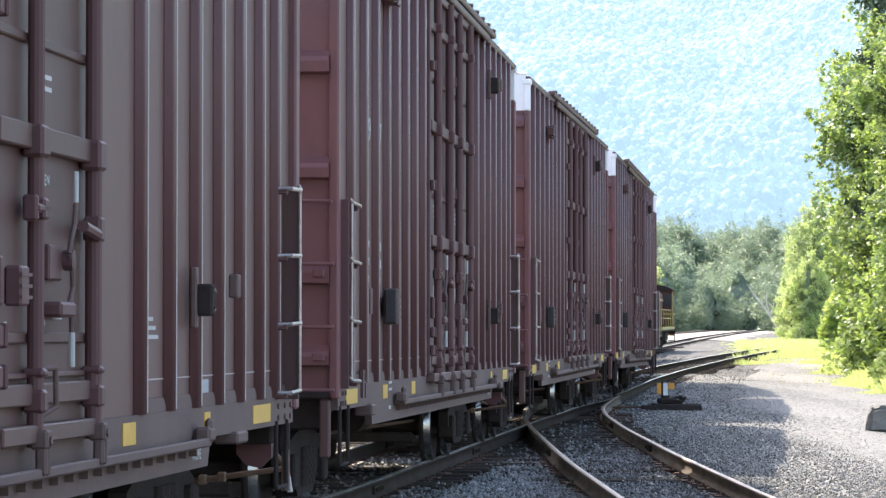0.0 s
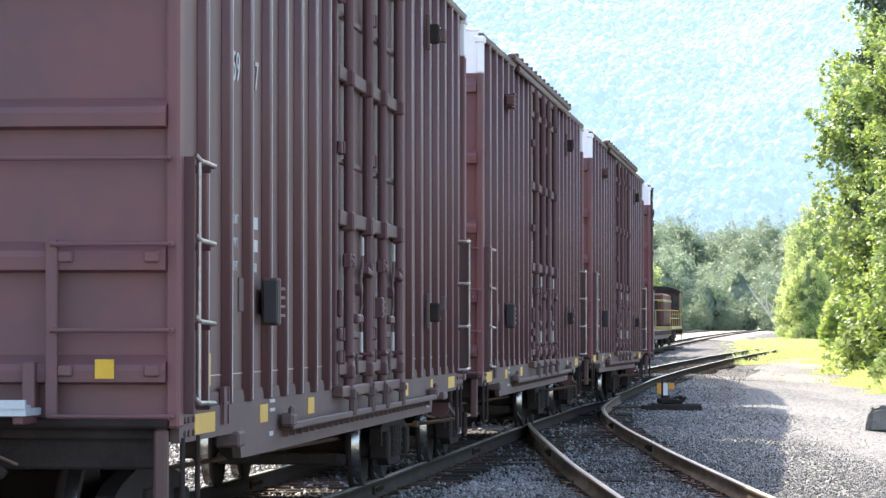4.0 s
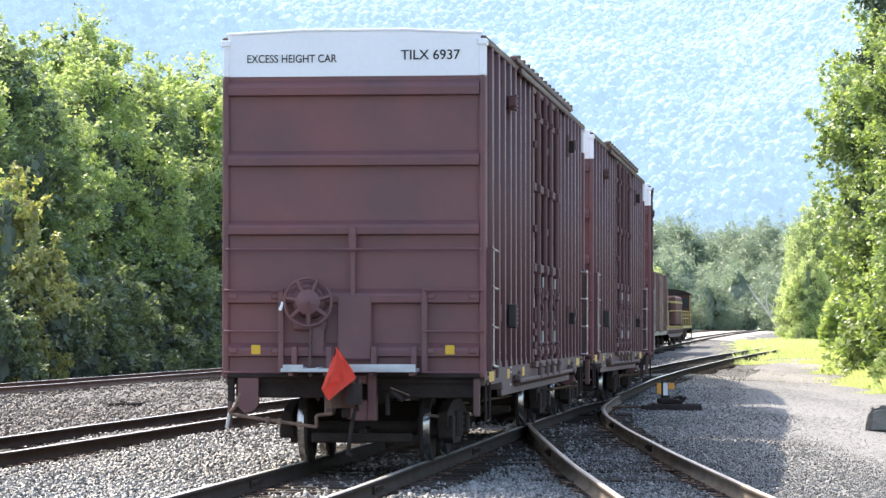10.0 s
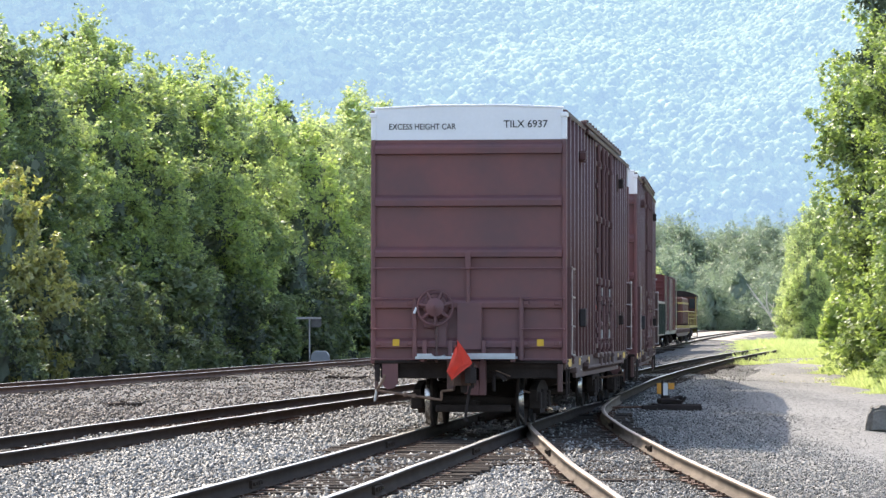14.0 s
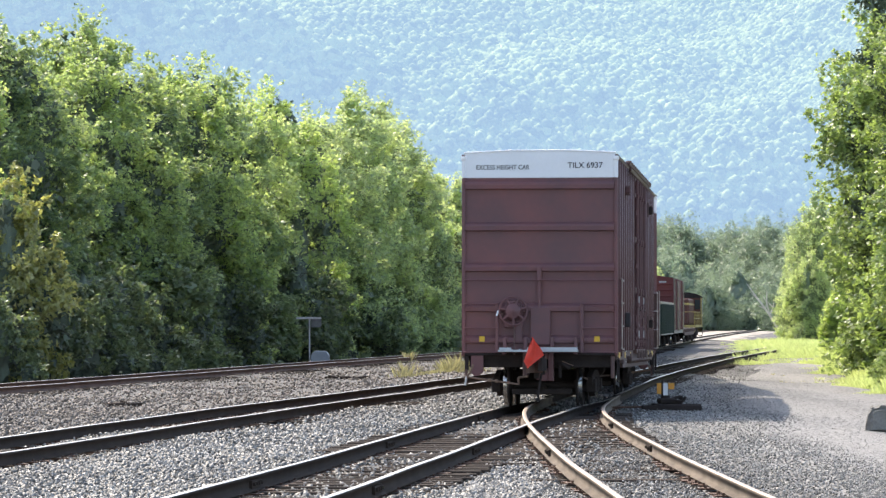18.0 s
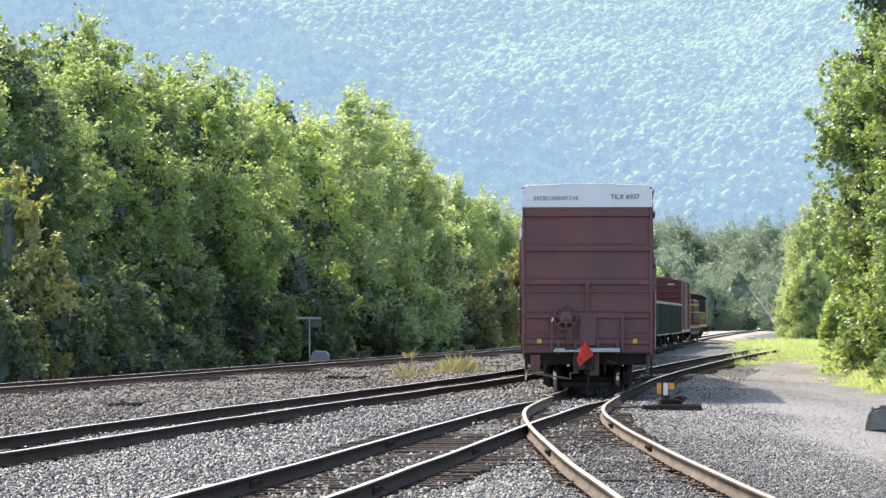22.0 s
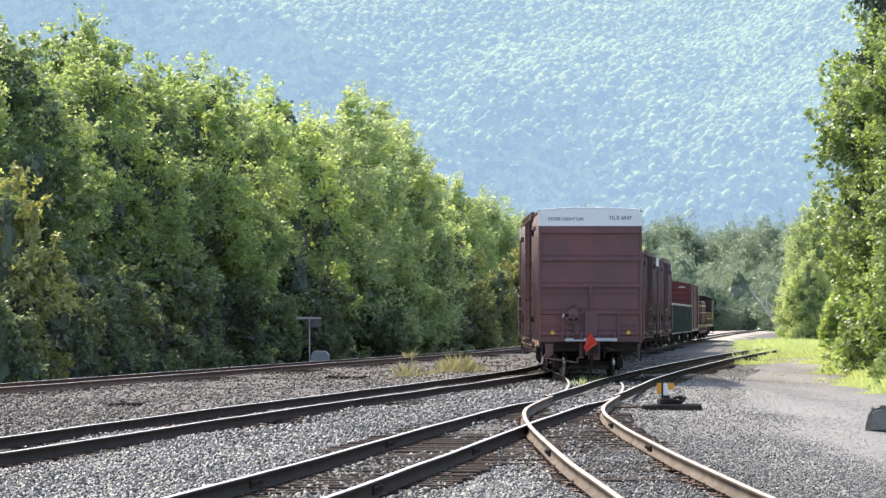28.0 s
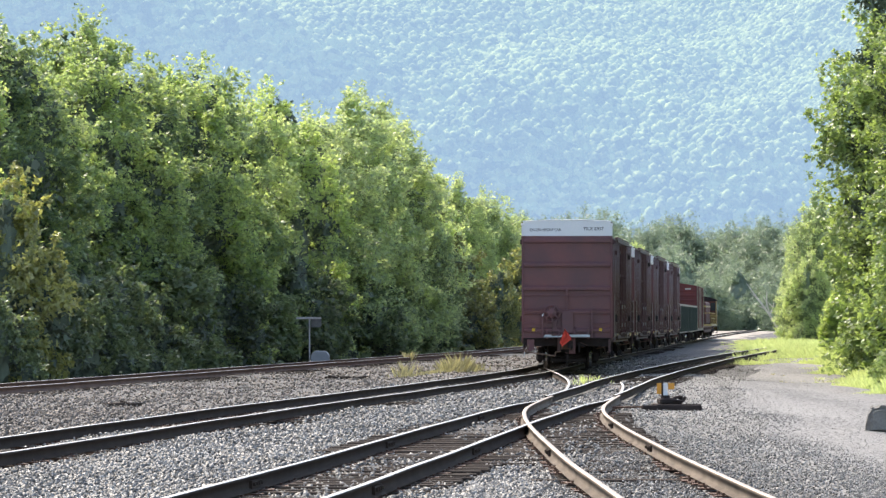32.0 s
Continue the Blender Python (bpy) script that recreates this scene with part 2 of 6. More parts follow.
def prism(bm, pts, x0, x1, axis="X"):
    """Extrudes the outline pts (y, z) from x0 to x1; axis Y takes (x, z), axis Z takes (x, y)."""
    put = {"X": lambda p, t: (t, p[0], p[1]), "Y": lambda p, t: (p[0], t, p[1]), "Z": lambda p, t: (p[0], p[1], t)}[axis]
    a = [bm.verts.new(put(p, x0)) for p in pts]
    b = [bm.verts.new(put(p, x1)) for p in pts]
    bm.faces.new(a)
    bm.faces.new(b[::-1])
    for i in range(len(pts)):
        j = (i + 1) % len(pts)
        bm.faces.new((a[i], b[i], b[j], a[j]))
    bmesh.ops.recalc_face_normals(bm, faces=bm.faces)
    return bm


def raw(name, verts, faces, material, smooth=False):
    """A mesh straight from arrays; faces all have the same number of corners."""
    me = bpy.data.meshes.new(name)
    verts, faces = np.asarray(verts, np.float32), np.asarray(faces, np.int32)
    k = faces.shape[1]
    me.vertices.add(len(verts))
    me.vertices.foreach_set("co", verts.ravel())
    me.loops.add(faces.size)
    me.loops.foreach_set("vertex_index", faces.ravel())
    me.polygons.add(len(faces))
    me.polygons.foreach_set("loop_start", np.arange(0, faces.size, k, dtype=np.int32))
    if smooth:
        me.polygons.foreach_set("use_smooth", np.ones(len(faces), bool))
    me.update(calc_edges=True)
    me.materials.append(material)
    return me


def thing(name, label, category, group="", at=None):
    ob = new(name)
    ob.empty_display_size = 0.3
    if at is not None:
        ob.matrix_basis = at
    return tagged(ob, label, category, group)


def text_mesh(name, words, size, material):
    """Flat lettering in the built-in font, centred, facing -Y."""
    cu = bpy.data.curves.new(name, "FONT")
    cu.body, cu.size, cu.align_x, cu.align_y, cu.extrude, cu.offset = words, size, "CENTER", "CENTER", 0.002, size * 0.007
    tmp = new(name, cu)
    bpy.context.view_layer.update()
    me = bpy.data.meshes.new_from_object(tmp.evaluated_get(bpy.context.evaluated_depsgraph_get()))
    bpy.data.objects.remove(tmp)
    me.transform(pose(0, 0, 0, 90, 0, 0))
    me.materials.clear()
    me.materials.append(material)
    return me


# ---- the lines of the tracks ----
class Line:
    """A smooth line over the ground, x as a function of y."""

    def __init__(self, pts, smooth=7.0):
        ys, xs = np.array([p[0] for p in pts], float), np.array([p[1] for p in pts], float)
        self.y = np.arange(ys[0], ys[-1] + 0.25, 0.5)
        x = np.interp(self.y, ys, xs)
        k = np.exp(-0.5 * (np.arange(-60, 61) * 0.5 / smooth) ** 2)
        k /= k.sum()
        left = x[0] + (x[1] - x[0]) * np.arange(-60, 0)
        right = x[-1] + (x[-1] - x[-2]) * np.arange(1, 61)
        self.x = np.convolve(np.concatenate((left, x, right)), k, "valid")
        d = np.hypot(np.diff(self.x), np.diff(self.y))
        self.s = np.concatenate(((0,), np.cumsum(d)))

    def at(self, s):
        return float(np.interp(s, self.s, self.x)), float(np.interp(s, self.s, self.y))

    def x_at(self, y):
        return float(np.interp(y, self.y, self.x))

    def s_at(self, y):
        return float(np.interp(y, self.y, self.s))

    def way(self, s):
        a, b = self.at(s - 0.6), self.at(s + 0.6)
        v = Vector((b[0] - a[0], b[1] - a[1], 0))
        return v.normalized()


MAIN = [(131.7, 4.97), (150.5, 6.98), (170.2, 9.1), (189.9, 11.28), (209.6, 13.42), (260, 18.85), (310, 24.25), (420, 37.0), (700, 72)]


def rise(y):
    """The yard track climbs a little towards the near end and sags beyond the switch."""
    return float(np.interp(y, (-40, 5, 18, 30, 36, 42, 60, 69, 76, 83, 89, 97, 106, 113), (0.2, 0.15, 0.08, 0.075, 0.02, 0.0, -0.02, -0.05, -0.13, -0.155, -0.10, -0.07, -0.02, 0.0)))


TRAIN = Line([(-40, -9.5), (0, -5.05), (15, -3.50), (25.6, -2.39), (29.0, -2.04), (32.4, -1.75), (35.9, -1.46), (42.7, -0.69), (49.5, 0.03), (54.7, 0.60), (61.5, 1.38), (70, 2.32), (76.9, 3.14),
              (80.3, 3.50), (83.7, 3.80), (90.6, 4.28), (99.1, 4.56), (104.2, 4.54), (111, 4.44), (114.5, 4.38), (121, 4.42)] + MAIN, 4.0)
TRACK_B = Line([(-40, 5.0), (0, 3.4), (32, 2.5), (40, 2.3), (54, 2.16), (63.4, 2.27), (66, 2.45), (70, 2.78), (76, 3.35)], 3.0)
TRACK_C = Line([(74, 3.0), (84, 4.15), (95, 5.25), (110, 7.1), (125, 9.1), (150, 12.6), (175, 16.4), (220, 23.5)], 4.0)
TRACK_E = Line([(-40, -18.6), (20, -9.9), (48.3, -5.78), (58.7, -4.55), (71.4, -2.7), (86, -0.49), (109, 2.75), (118, 3.7)] + MAIN, 5.0)
TRACK_D = Line([(-40, -30.2), (84, -12.0), (135, -4.8), (161, -0.7), (191, 3.6), (260, 11.3), (420, 29), (700, 66)], 8.0)

# ---- ground ----
def ground_z(x, y):
    """Height of the ground: level yard, a bank beyond the far track, gentle unevenness."""
    far = np.clip((TRACK_D_X(y) - 3.2 - x) / 4.0, 0, 1)
    right = np.clip((x - (TRAIN_X(y) + 4.5)) / 2.5, 0, 1) * np.clip((150 - y) / 40, 0, 1)
    wave = 0.025 * np.sin(x * 0.9 + y * 0.23) + 0.02 * np.sin(x * 0.37 - y * 0.51)
    return -0.235 - 0.55 * far - 0.15 * right + wave * (1 + far)


def TRACK_D_X(y):
    return np.interp(y, TRACK_D.y, TRACK_D.x)


def TRAIN_X(y):
    return np.interp(y, TRAIN.y, TRAIN.x)


def sheet(xs, ys, zf, material, name):
    gx, gy = np.meshgrid(xs, ys)
    v = np.stack((gx, gy, zf(gx, gy)), -1).reshape(-1, 3)
    nx, ny = len(xs), len(ys)
    i = (np.arange(ny - 1)[:, None] * nx + np.arange(nx - 1)[None]).ravel()
    return raw(name, v, np.stack((i, i + 1, i + nx + 1, i + nx), -1), material, True)


GX = np.concatenate((np.linspace(-2500, -60, 14), np.linspace(-50, 50, 150), np.linspace(60, 2500, 14)))
GY = np.concatenate((np.linspace(-600, -20, 8), np.linspace(-10, 140, 200), np.linspace(145, 420, 60), np.linspace(450, 3600, 20)))
ground = new("ground", sheet(GX, GY, ground_z, M_BALLAST, "ground"))
tagged(ground, "grey crushed stone ballast yard between the tracks", "ground", kind="structure")


def strip(name, left, right, y0, y1, lift, material, step=0.5, nx=24):
    """A surface between two edges that follows the ground a little above it."""
    ys = np.arange(y0, y1 + step, step)
    t = np.linspace(0, 1, nx)
    lx, rx = np.array([left(y) for y in ys]), np.array([right(y) for y in ys])
    gx = lx[:, None] + (rx - lx)[:, None] * t[None]
    gy = np.repeat(ys[:, None], nx, 1)
    edge = np.minimum(t, 1 - t)[None] * 6
    z = ground_z(gx, gy) + lift * np.clip(edge, 0, 1) - 0.03 * (edge <= 0)
    v = np.stack((gx, gy, z), -1).reshape(-1, 3)
    i = (np.arange(len(ys) - 1)[:, None] * nx + np.arange(nx - 1)[None]).ravel()
    return raw(name, v, np.stack((i, i + 1, i + nx + 1, i + nx), -1), material, True)


def road_left(y):
    return float(np.interp(y, (-20, 30, 45, 60, 80, 100, 130, 170, 260), (5.2, 4.8, 4.9, 5.3, 6.6, 8.6, 12.2, 17.5, 28))) + 0.25 * math.sin(y * 0.31)


def road_right(y):
    return float(np.interp(y, (-20, 60, 90, 130, 170, 260), (14, 13.5, 13.2, 16.0, 20.5, 30)))


tagged(new("road", strip("road", road_left, road_right, -20, 158, 0.05, M_ROAD)), "grey compacted gravel service road beside the yard", "road", kind="structure")
M_DUST = mat("dusty_yard_stone", (0.27, 0.26, 0.243), (0.05, 0.05, 0.048), 0.9, scale=0.6, fine=20.0, bump=0.6, fine_mix=0.72, dist=0.03, stretch=(1, 0.1, 1), ramp_at=(0.40, 0.58))
tagged(new("yard_ground", strip("yard_ground", lambda y: max(TRACK_B.x_at(min(y, 74)), TRAIN.x_at(y)) + 1.25, lambda y: road_left(y) + 1.2, -20, 118, 0.022, M_DUST)), "dusty trampled stone between siding and road", "ground", kind="structure")
M_PALE = mat("pale_sunlit_ballast", (0.47, 0.425, 0.36), (0.27, 0.24, 0.205), 0.9, scale=0.2, fine=3, bump=0.2, stretch=(1, 0.2, 1))
tagged(new("track_bed", strip("track_bed", lambda y: TRAIN.x_at(y) - 10 + 0.8 * math.sin(y * 0.11), lambda y: TRAIN.x_at(y) + 3.5 + 0.8 * math.sin(y * 0.17), 300, 690, 0.06, M_PALE, 3.0)), "pale sandy ballast of the far track bed", "ground", kind="structure")
tagged(new("wood_floor", strip("wood_floor", lambda y: TRACK_D.x_at(y) - 70, lambda y: TRACK_D.x_at(y) - 4.6, 10, 600, 0.05, M_SOIL, 4.0)),
       "dark shaded soil under the trees", "ground", kind="structure")

# ---- tracks ----
RAIL_SECTION = ((-0.07, -0.172), (0.07, -0.172), (0.07, -0.16), (0.012, -0.135), (0.01, -0.045), (0.036, -0.036), (0.036, -0.004),
                (0.028, 0.0), (-0.028, 0.0), (-0.036, -0.004), (-0.036, -0.036), (-0.01, -0.045), (-0.012, -0.135), (-0.07, -0.16))


def rail_mesh(line, off, y0, y1, side, drop=0.0):
    """A rail of real section, bent along the line; the running surface is bright."""
    ys = np.arange(y0, y1, 0.8 if y1 - y0 < 200 else 1.6)
    rings = []
    for y in ys:
        s = line.s_at(y)
        p, w = line.at(s), line.way(s)
        nrm = Vector((w.y, -w.x, 0))
        sag = 0.004 * math.sin(y * 0.55 + off * 3) * math.sin(y * 0.13)
        for a, z in RAIL_SECTION:
            rings.append((p[0] + nrm.x * (off + a), p[1] + nrm.y * (off + a), z + sag - drop + (rise(y) if line is TRAIN else 0.0)))
    k = len(RAIL_SECTION)
    f = []
    for i in range(len(ys) - 1):
        for j in range(k):
            f.append((i * k + j, i * k + (j + 1) % k, (i + 1) * k + (j + 1) % k, (i + 1) * k + j))
    me = raw("rail", rings, f, side)
    me.materials.append(M_RAIL_TAN if line is TRACK_B else M_RAIL_TOP)
    idx = np.zeros(len(f), np.int32)
    idx.reshape(-1, k)[:, 6:9] = 1
    me.polygons.foreach_set("material_index", idx)
    return me


tie_bm = bmesh.new()
box(tie_bm, -1.3, 1.3, -0.11, 0.11, -0.09, 0.09, bevel=0.012)
TIE = mesh("tie", tie_bm, M_TIE)
plate_bm = boxes((-0.16, 0.16, -0.09, 0.09, 0, 0.018), (-0.10, -0.075, -0.07, -0.045, 0.018, 0.045), (0.075, 0.10, 0.045, 0.07, 0.018, 0.045))
PLATE = mesh("tie_plate", plate_bm, M_RUST)
joint_bm = boxes((-0.045, -0.012, -0.32, 0.32, -0.14, -0.05), (0.012, 0.045, -0.32, 0.32, -0.14, -0.05),
                 *[(-0.075, 0.075, y - 0.02, y + 0.02, -0.11, -0.07) for y in (-0.25, -0.09, 0.09, 0.25)])
JOINT = mesh("joint_bar", joint_bm, M_RAIL)
GAUGE = 0.7525


def on_line(line, y, off=0.0, z=0.0, turn=0.0):
    s = line.s_at(y)
    p, w = line.at(s), line.way(s)
    return Matrix.Translation((p[0] + w.y * off, p[1] - w.x * off, z + (rise(y) if line is TRAIN else 0.0))) @ Euler((0, 0, math.atan2(-w.x, w.y) + turn)).to_matrix().to_4x4()


def track(name, label, line, rails, ties, side=M_RAIL, step=0.54, tie_len=lambda y: 1.0, sink=0.0, joints=(), open_ties=(0, 0), plates=(24, 75)):
    """rails: (offset, y0, y1); ties: (y0, y1); open_ties: where they stand clear of the ballast; plates: where the rail seats show."""
    t = tagged(new(name), label, "railway track", kind="structure")
    for off, y0, y1 in rails:
        ob = new("rail", rail_mesh(line, off, y0, y1, side))
        ob.parent = t
    rnd = random.Random(name)
    y = ties[0]
    while y < ties[1]:
        n = tie_len(y)
        low = rnd.uniform(-0.04, 0.012)
        if open_ties[0] < y < open_ties[1]:
            low = 0.006 + low * 0.4
        elif open_ties[0] > 40:
            low -= 0.03
        m = on_line(line, y, rnd.uniform(-0.06, 0.06), -0.275 - sink + low, radians(rnd.uniform(-1.2, 1.2)))
        share("tie", TIE, t, m @ Matrix.Diagonal((n, rnd.uniform(0.9, 1.1), 1, 1)))
        y += step * rnd.uniform(0.93, 1.07)
    y = plates[0]
    while y < plates[1]:
        for off, y0, y1 in rails:
            if y0 < y < y1 and rnd.random() < 0.7:
                share("tie_plate", PLATE, t, on_line(line, y, off, -0.189 + rnd.uniform(-0.02, 0.004), radians(rnd.uniform(-9, 9))) @ Matrix.Diagonal((rnd.uniform(0.85, 1.3), rnd.uniform(0.8, 1.5), 1, 1)))
        y += step * rnd.uniform(0.85, 1.15)
    for off, y in joints:
        share("joint_bar", JOINT, t, on_line(line, y, off, 0), "bolted joint bar")
    return t


G = GAUGE
track("track_a", "curving dark rails of the yard track on worn ties", TRAIN, [(-G, -30, 118), (G, -30, 95)], (24, 118), tie_len=lambda y: 1.0 if y < 44 or y > 96 else (1.35 if y < 70 else 1.2),
      joints=((-G, 36.4), (G, 35.2), (-G, 48.5), (G, 46.2), (-G, 62)), open_ties=(36, 70))
track("track_b", "siding rails joining at a switch", TRACK_B, [(-G, -30, 75), (G, -30, 76)], (30, 68), side=M_RAIL_WEB, joints=((G, 47), (-G, 45.5), (G, 57)), sink=0.008, open_ties=(47, 70), plates=(30, 75))
track("track_c", "yard lead rails among weeds", TRACK_C, [(-G, 75, 215), (G, 76, 215)], (97, 190), plates=(0, 0))
track("track_e", "through track with dark polished rails", TRACK_E, [(-G, -30, 690), (G, -30, 690)], (30, 230), sink=0.03, plates=(30, 75))
track("track_d", "distant main track with rusty rails", TRACK_D, [(-G, -30, 690), (G, -30, 690)], (70, 200), side=M_RAIL_RUST, sink=0.03, plates=(0, 0))


# ---- rolling stock ----
def wheelset_mesh():
    bm = bmesh.new()
    tube(bm, (-0.62, 0, 0), (0.62, 0, 0), 0.085, seg=12)
    for s in (-1, 1):
        prof = ((0.10, 0.62), (0.13, 0.66), (0.30, 0.67), (0.36, 0.68), (0.445, 0.683), (0.445, 0.715), (0.42, 0.735), (0.415, 0.815), (0.36, 0.82),
                (0.33, 0.76), (0.14, 0.74), (0.12, 0.90), (0.06, 1.04))
        n = 40
        rings = [[bm.verts.new((s * x, r * math.cos(a), r * math.sin(a))) for a in [i * math.tau / n for i in range(n)]] for r, x in prof]
        for k, (ra, rb) in enumerate(zip(rings, rings[1:])):
            for i in range(n):
                fc = bm.faces.new((ra[i], ra[(i + 1) % n], rb[(i + 1) % n], rb[i]))
                fc.smooth = True
                if k == 6:
                    fc.material_index = 1
        bm.faces.new(rings[-1])
    bmesh.ops.recalc_face_normals(bm, faces=bm.faces)
    return mesh("wheelset", bm, (M_IRON, M_CHROME))


WHEELSET = wheelset_mesh()
WHEEL_R = 0.42


def side_frame_mesh():
    bm = bmesh.new()
    prism(bm, ((-1.15, 0.42), (-1.15, 0.60), (-0.95, 0.66), (-0.45, 0.74), (0.45, 0.74), (0.95, 0.66), (1.15, 0.60), (1.15, 0.42), (0.78, 0.42), (0.45, 0.20),
               (-0.45, 0.20), (-0.78, 0.42)), 0.90, 1.02)
    for y in (-0.22, 0.0, 0.22):
        tube(bm, (1.0, y, 0.28), (1.0, y, 0.60), 0.075, seg=10)
        for z in (0.34, 0.42, 0.50):
            tube(bm, (1.0, y, z), (1.0, y, z + 0.03), 0.092, seg=10)
    for y in (-0.9, 0.9):
        box(bm, 0.88, 1.08, y - 0.13, y + 0.13, 0.28, 0.56, bevel=0.02)
    return mesh("side_frame", bm, M_IRON)


SIDE_FRAME = side_frame_mesh()
FLIP = pose(0, 0, 0, 0, 0, 180)


def truck(parent, y):
    bm = boxes((-0.9, 0.9, -0.2, 0.2, 0.42, 0.72), (-1.0, 1.0, -0.62, -0.54, 0.38, 0.48), (-1.0, 1.0, 0.54, 0.62, 0.38, 0.48), (-0.3, 0.3, -0.3, 0.3, 0.72, 0.95), (-0.62, 0.62, -1.46, -1.38, 0.24, 0.36), (-0.62, 0.62, 1.38, 1.46, 0.24, 0.36), (-0.06, 0.06, -1.4, 1.4, 0.3, 0.42), bevel=0.02)
    tr = part("truck", bm, M_IRON, parent, "dark cast iron truck", Matrix.Translation((0, y, 0)))
    share("side_frame", SIDE_FRAME, tr, Matrix())
    share("side_frame", SIDE_FRAME, tr, FLIP)
    for yy in (-0.89, 0.89):
        share("wheelset", WHEELSET, tr, Matrix.Translation((0, yy, WHEEL_R)), "wheels with bright worn treads")
    return tr


def coupler(parent, y, s):
    """A knuckle coupler with its shank, pointing to s (+1 ahead, -1 behind)."""
    bm = bmesh.new()
    box(bm, -0.09, 0.09, min(y, y + s * 0.55), max(y, y + s * 0.55), 0.78, 0.95, bevel=0.02)
    # head with guard arm and curved hollow face, seen from above
    prism(bm, [(x, y + s * d) for x, d in ((-0.12, 0.48), (0.13, 0.48), (0.19, 0.60), (0.17, 0.70), (0.05, 0.66), (-0.04, 0.72), (-0.14, 0.86), (-0.21, 0.84), (-0.17, 0.62))], 0.70, 1.02, "Z")
    head = part("coupler", bm, M_RUST, parent, "rusty knuckle coupler")
    bm = bmesh.new()
    prism(bm, [(x, y + s * d) for x, d in ((0.06, 0.64), (0.19, 0.62), (0.20, 0.78), (0.12, 0.86), (0.03, 0.84), (0.05, 0.77), (0.11, 0.74))], 0.74, 0.99, "Z")
    part("knuckle", bm, M_IRON, head, "dark worn knuckle")
    part("knuckle_pin", tubes((((0.14, y + s * 0.68, 0.66), (0.14, y + s * 0.68, 1.06)),), 0.025), M_IRON, head)
    part("lock_lift", boxes((-0.06, 0.04, min(y + s * 0.5, y + s * 0.6), max(y + s * 0.5, y + s * 0.6), 0.58, 0.72), bevel=0.02), M_IRON, head)
    return head


BL, BW, B0, B1 = 9.0, 1.55, 1.09, 5.17   # half length, half width, floor and roof edge


def end_wall(parent, s):
    """Corrugated end with horizontal ribs, white top band, corner posts, ladders, platform. s: -1 behind, +1 ahead."""
    y = s * BL
    turn = Matrix() if s < 0 else FLIP
    bm = bmesh.new()
    box(bm, -BW + 0.02, BW - 0.02, -BL, -BL + 0.06, B0, 4.66)
    end = part("end_wall", bm, M_BOX_END, parent, "brown painted ribbed end wall", turn)
    for z0, z1 in ((4.42, 4.61), (3.575, 3.765), (2.75, 2.93), (1.93, 2.11), (1.29, 1.46)):
        bm = bmesh.new()
        prism(bm, ((-BL, z1), (-BL - 0.085, z1 - 0.055), (-BL - 0.10, z1 - 0.09), (-BL - 0.095, z0 + 0.015), (-BL, z0)), -BW + 0.035, BW - 0.035)
        part("end_rib", bm, M_BOX_END, end)
    bm = bmesh.new()
    prism(bm, ((-BW + 0.02, 4.66), (BW - 0.02, 4.66), (BW - 0.02, B1), (0.6, B1 + 0.045), (-0.6, B1 + 0.045), (-BW + 0.02, B1)), -BL - 0.012, -BL + 0.06, "Y")
    part("white_band", bm, M_WHITE, end, "white painted excess height band")
    part("band_cap", tubes((((-BW, -BL - 0.01, B1), (-0.6, -BL - 0.01, B1 + 0.045)), ((-0.6, -BL - 0.01, B1 + 0.045), (0.6, -BL - 0.01, B1 + 0.045)),
                            ((0.6, -BL - 0.01, B1 + 0.045), (BW, -BL - 0.01, B1))), 0.02), M_WHITE, end)
    for sx in (-1, 1):
        bm = boxes((sx * BW - 0.04, sx * BW + 0.04, -BL - 0.05, -BL + 0.12, B0 - 0.05, 4.66), bevel=0.015)
        part("corner_post", bm, M_BOX_END, end)
        bm = boxes((sx * BW - 0.038, sx * BW + 0.042, -BL - 0.05, -BL + 0.12, 4.66, 5.10), (sx * BW - 0.06, sx * BW + 0.06, -BL - 0.07, -BL + 0.14, 5.02, 5.10), bevel=0.012)
        part("corner_post_top", bm, M_WHITE, end, "white painted post top")
        # end ladder
        x0, x1 = sx * 0.865, sx * BW
        bm = boxes((x0 - 0.035, x0 + 0.035, -BL - 0.13, -BL - 0.08, 1.10, 2.12), bevel=0.008)
        part("ladder_stile", bm, M_BOX_END, end)
        for z in (1.11, 1.60, 2.09):
            part("ladder_rung", tubes((((x0, -BL - 0.15, z), (x1, -BL - 0.15, z)), ((x1, -BL - 0.15, z), (x1, -BL - 0.04, z)), ((x0, -BL - 0.15, z), (x0, -BL - 0.07, z))), 0.014), M_BOX_END, end)
        bm = boxes((sx * 1.17 - 0.055, sx * 1.17 + 0.055, -BL - 0.108, -BL - 0.098, 1.325, 1.435))
        part("reflector", bm, M_YELLOW, end, "yellow reflective square")
        for z in (2.02, 1.37):
            for xx in (sx * 0.94, sx * 1.44):
                part("rivet_plate", boxes((xx - 0.045, xx + 0.045, -BL - 0.12, -BL - 0.05, z - 0.035, z + 0.035), bevel=0.01), M_BOX_END, end)
    # full-width grab rail and middle strap
    part("grab_rail", tubes((((-BW + 0.02, -BL - 0.14, 2.58), (BW - 0.02, -BL - 0.14, 2.58)), ((-BW + 0.02, -BL - 0.14, 2.58), (-BW + 0.02, -BL, 2.58)),
                             ((BW - 0.02, -BL - 0.14, 2.58), (BW - 0.02, -BL, 2.58))), 0.014), M_BOX_END, end)
    part("strap", boxes((-0.03, 0.03, -BL - 0.10, -BL - 0.05, 2.0, 2.86), (-0.045, 0.045, -BL - 0.15, -BL - 0.05, 2.56, 2.84), bevel=0.008), M_BOX_END, end)
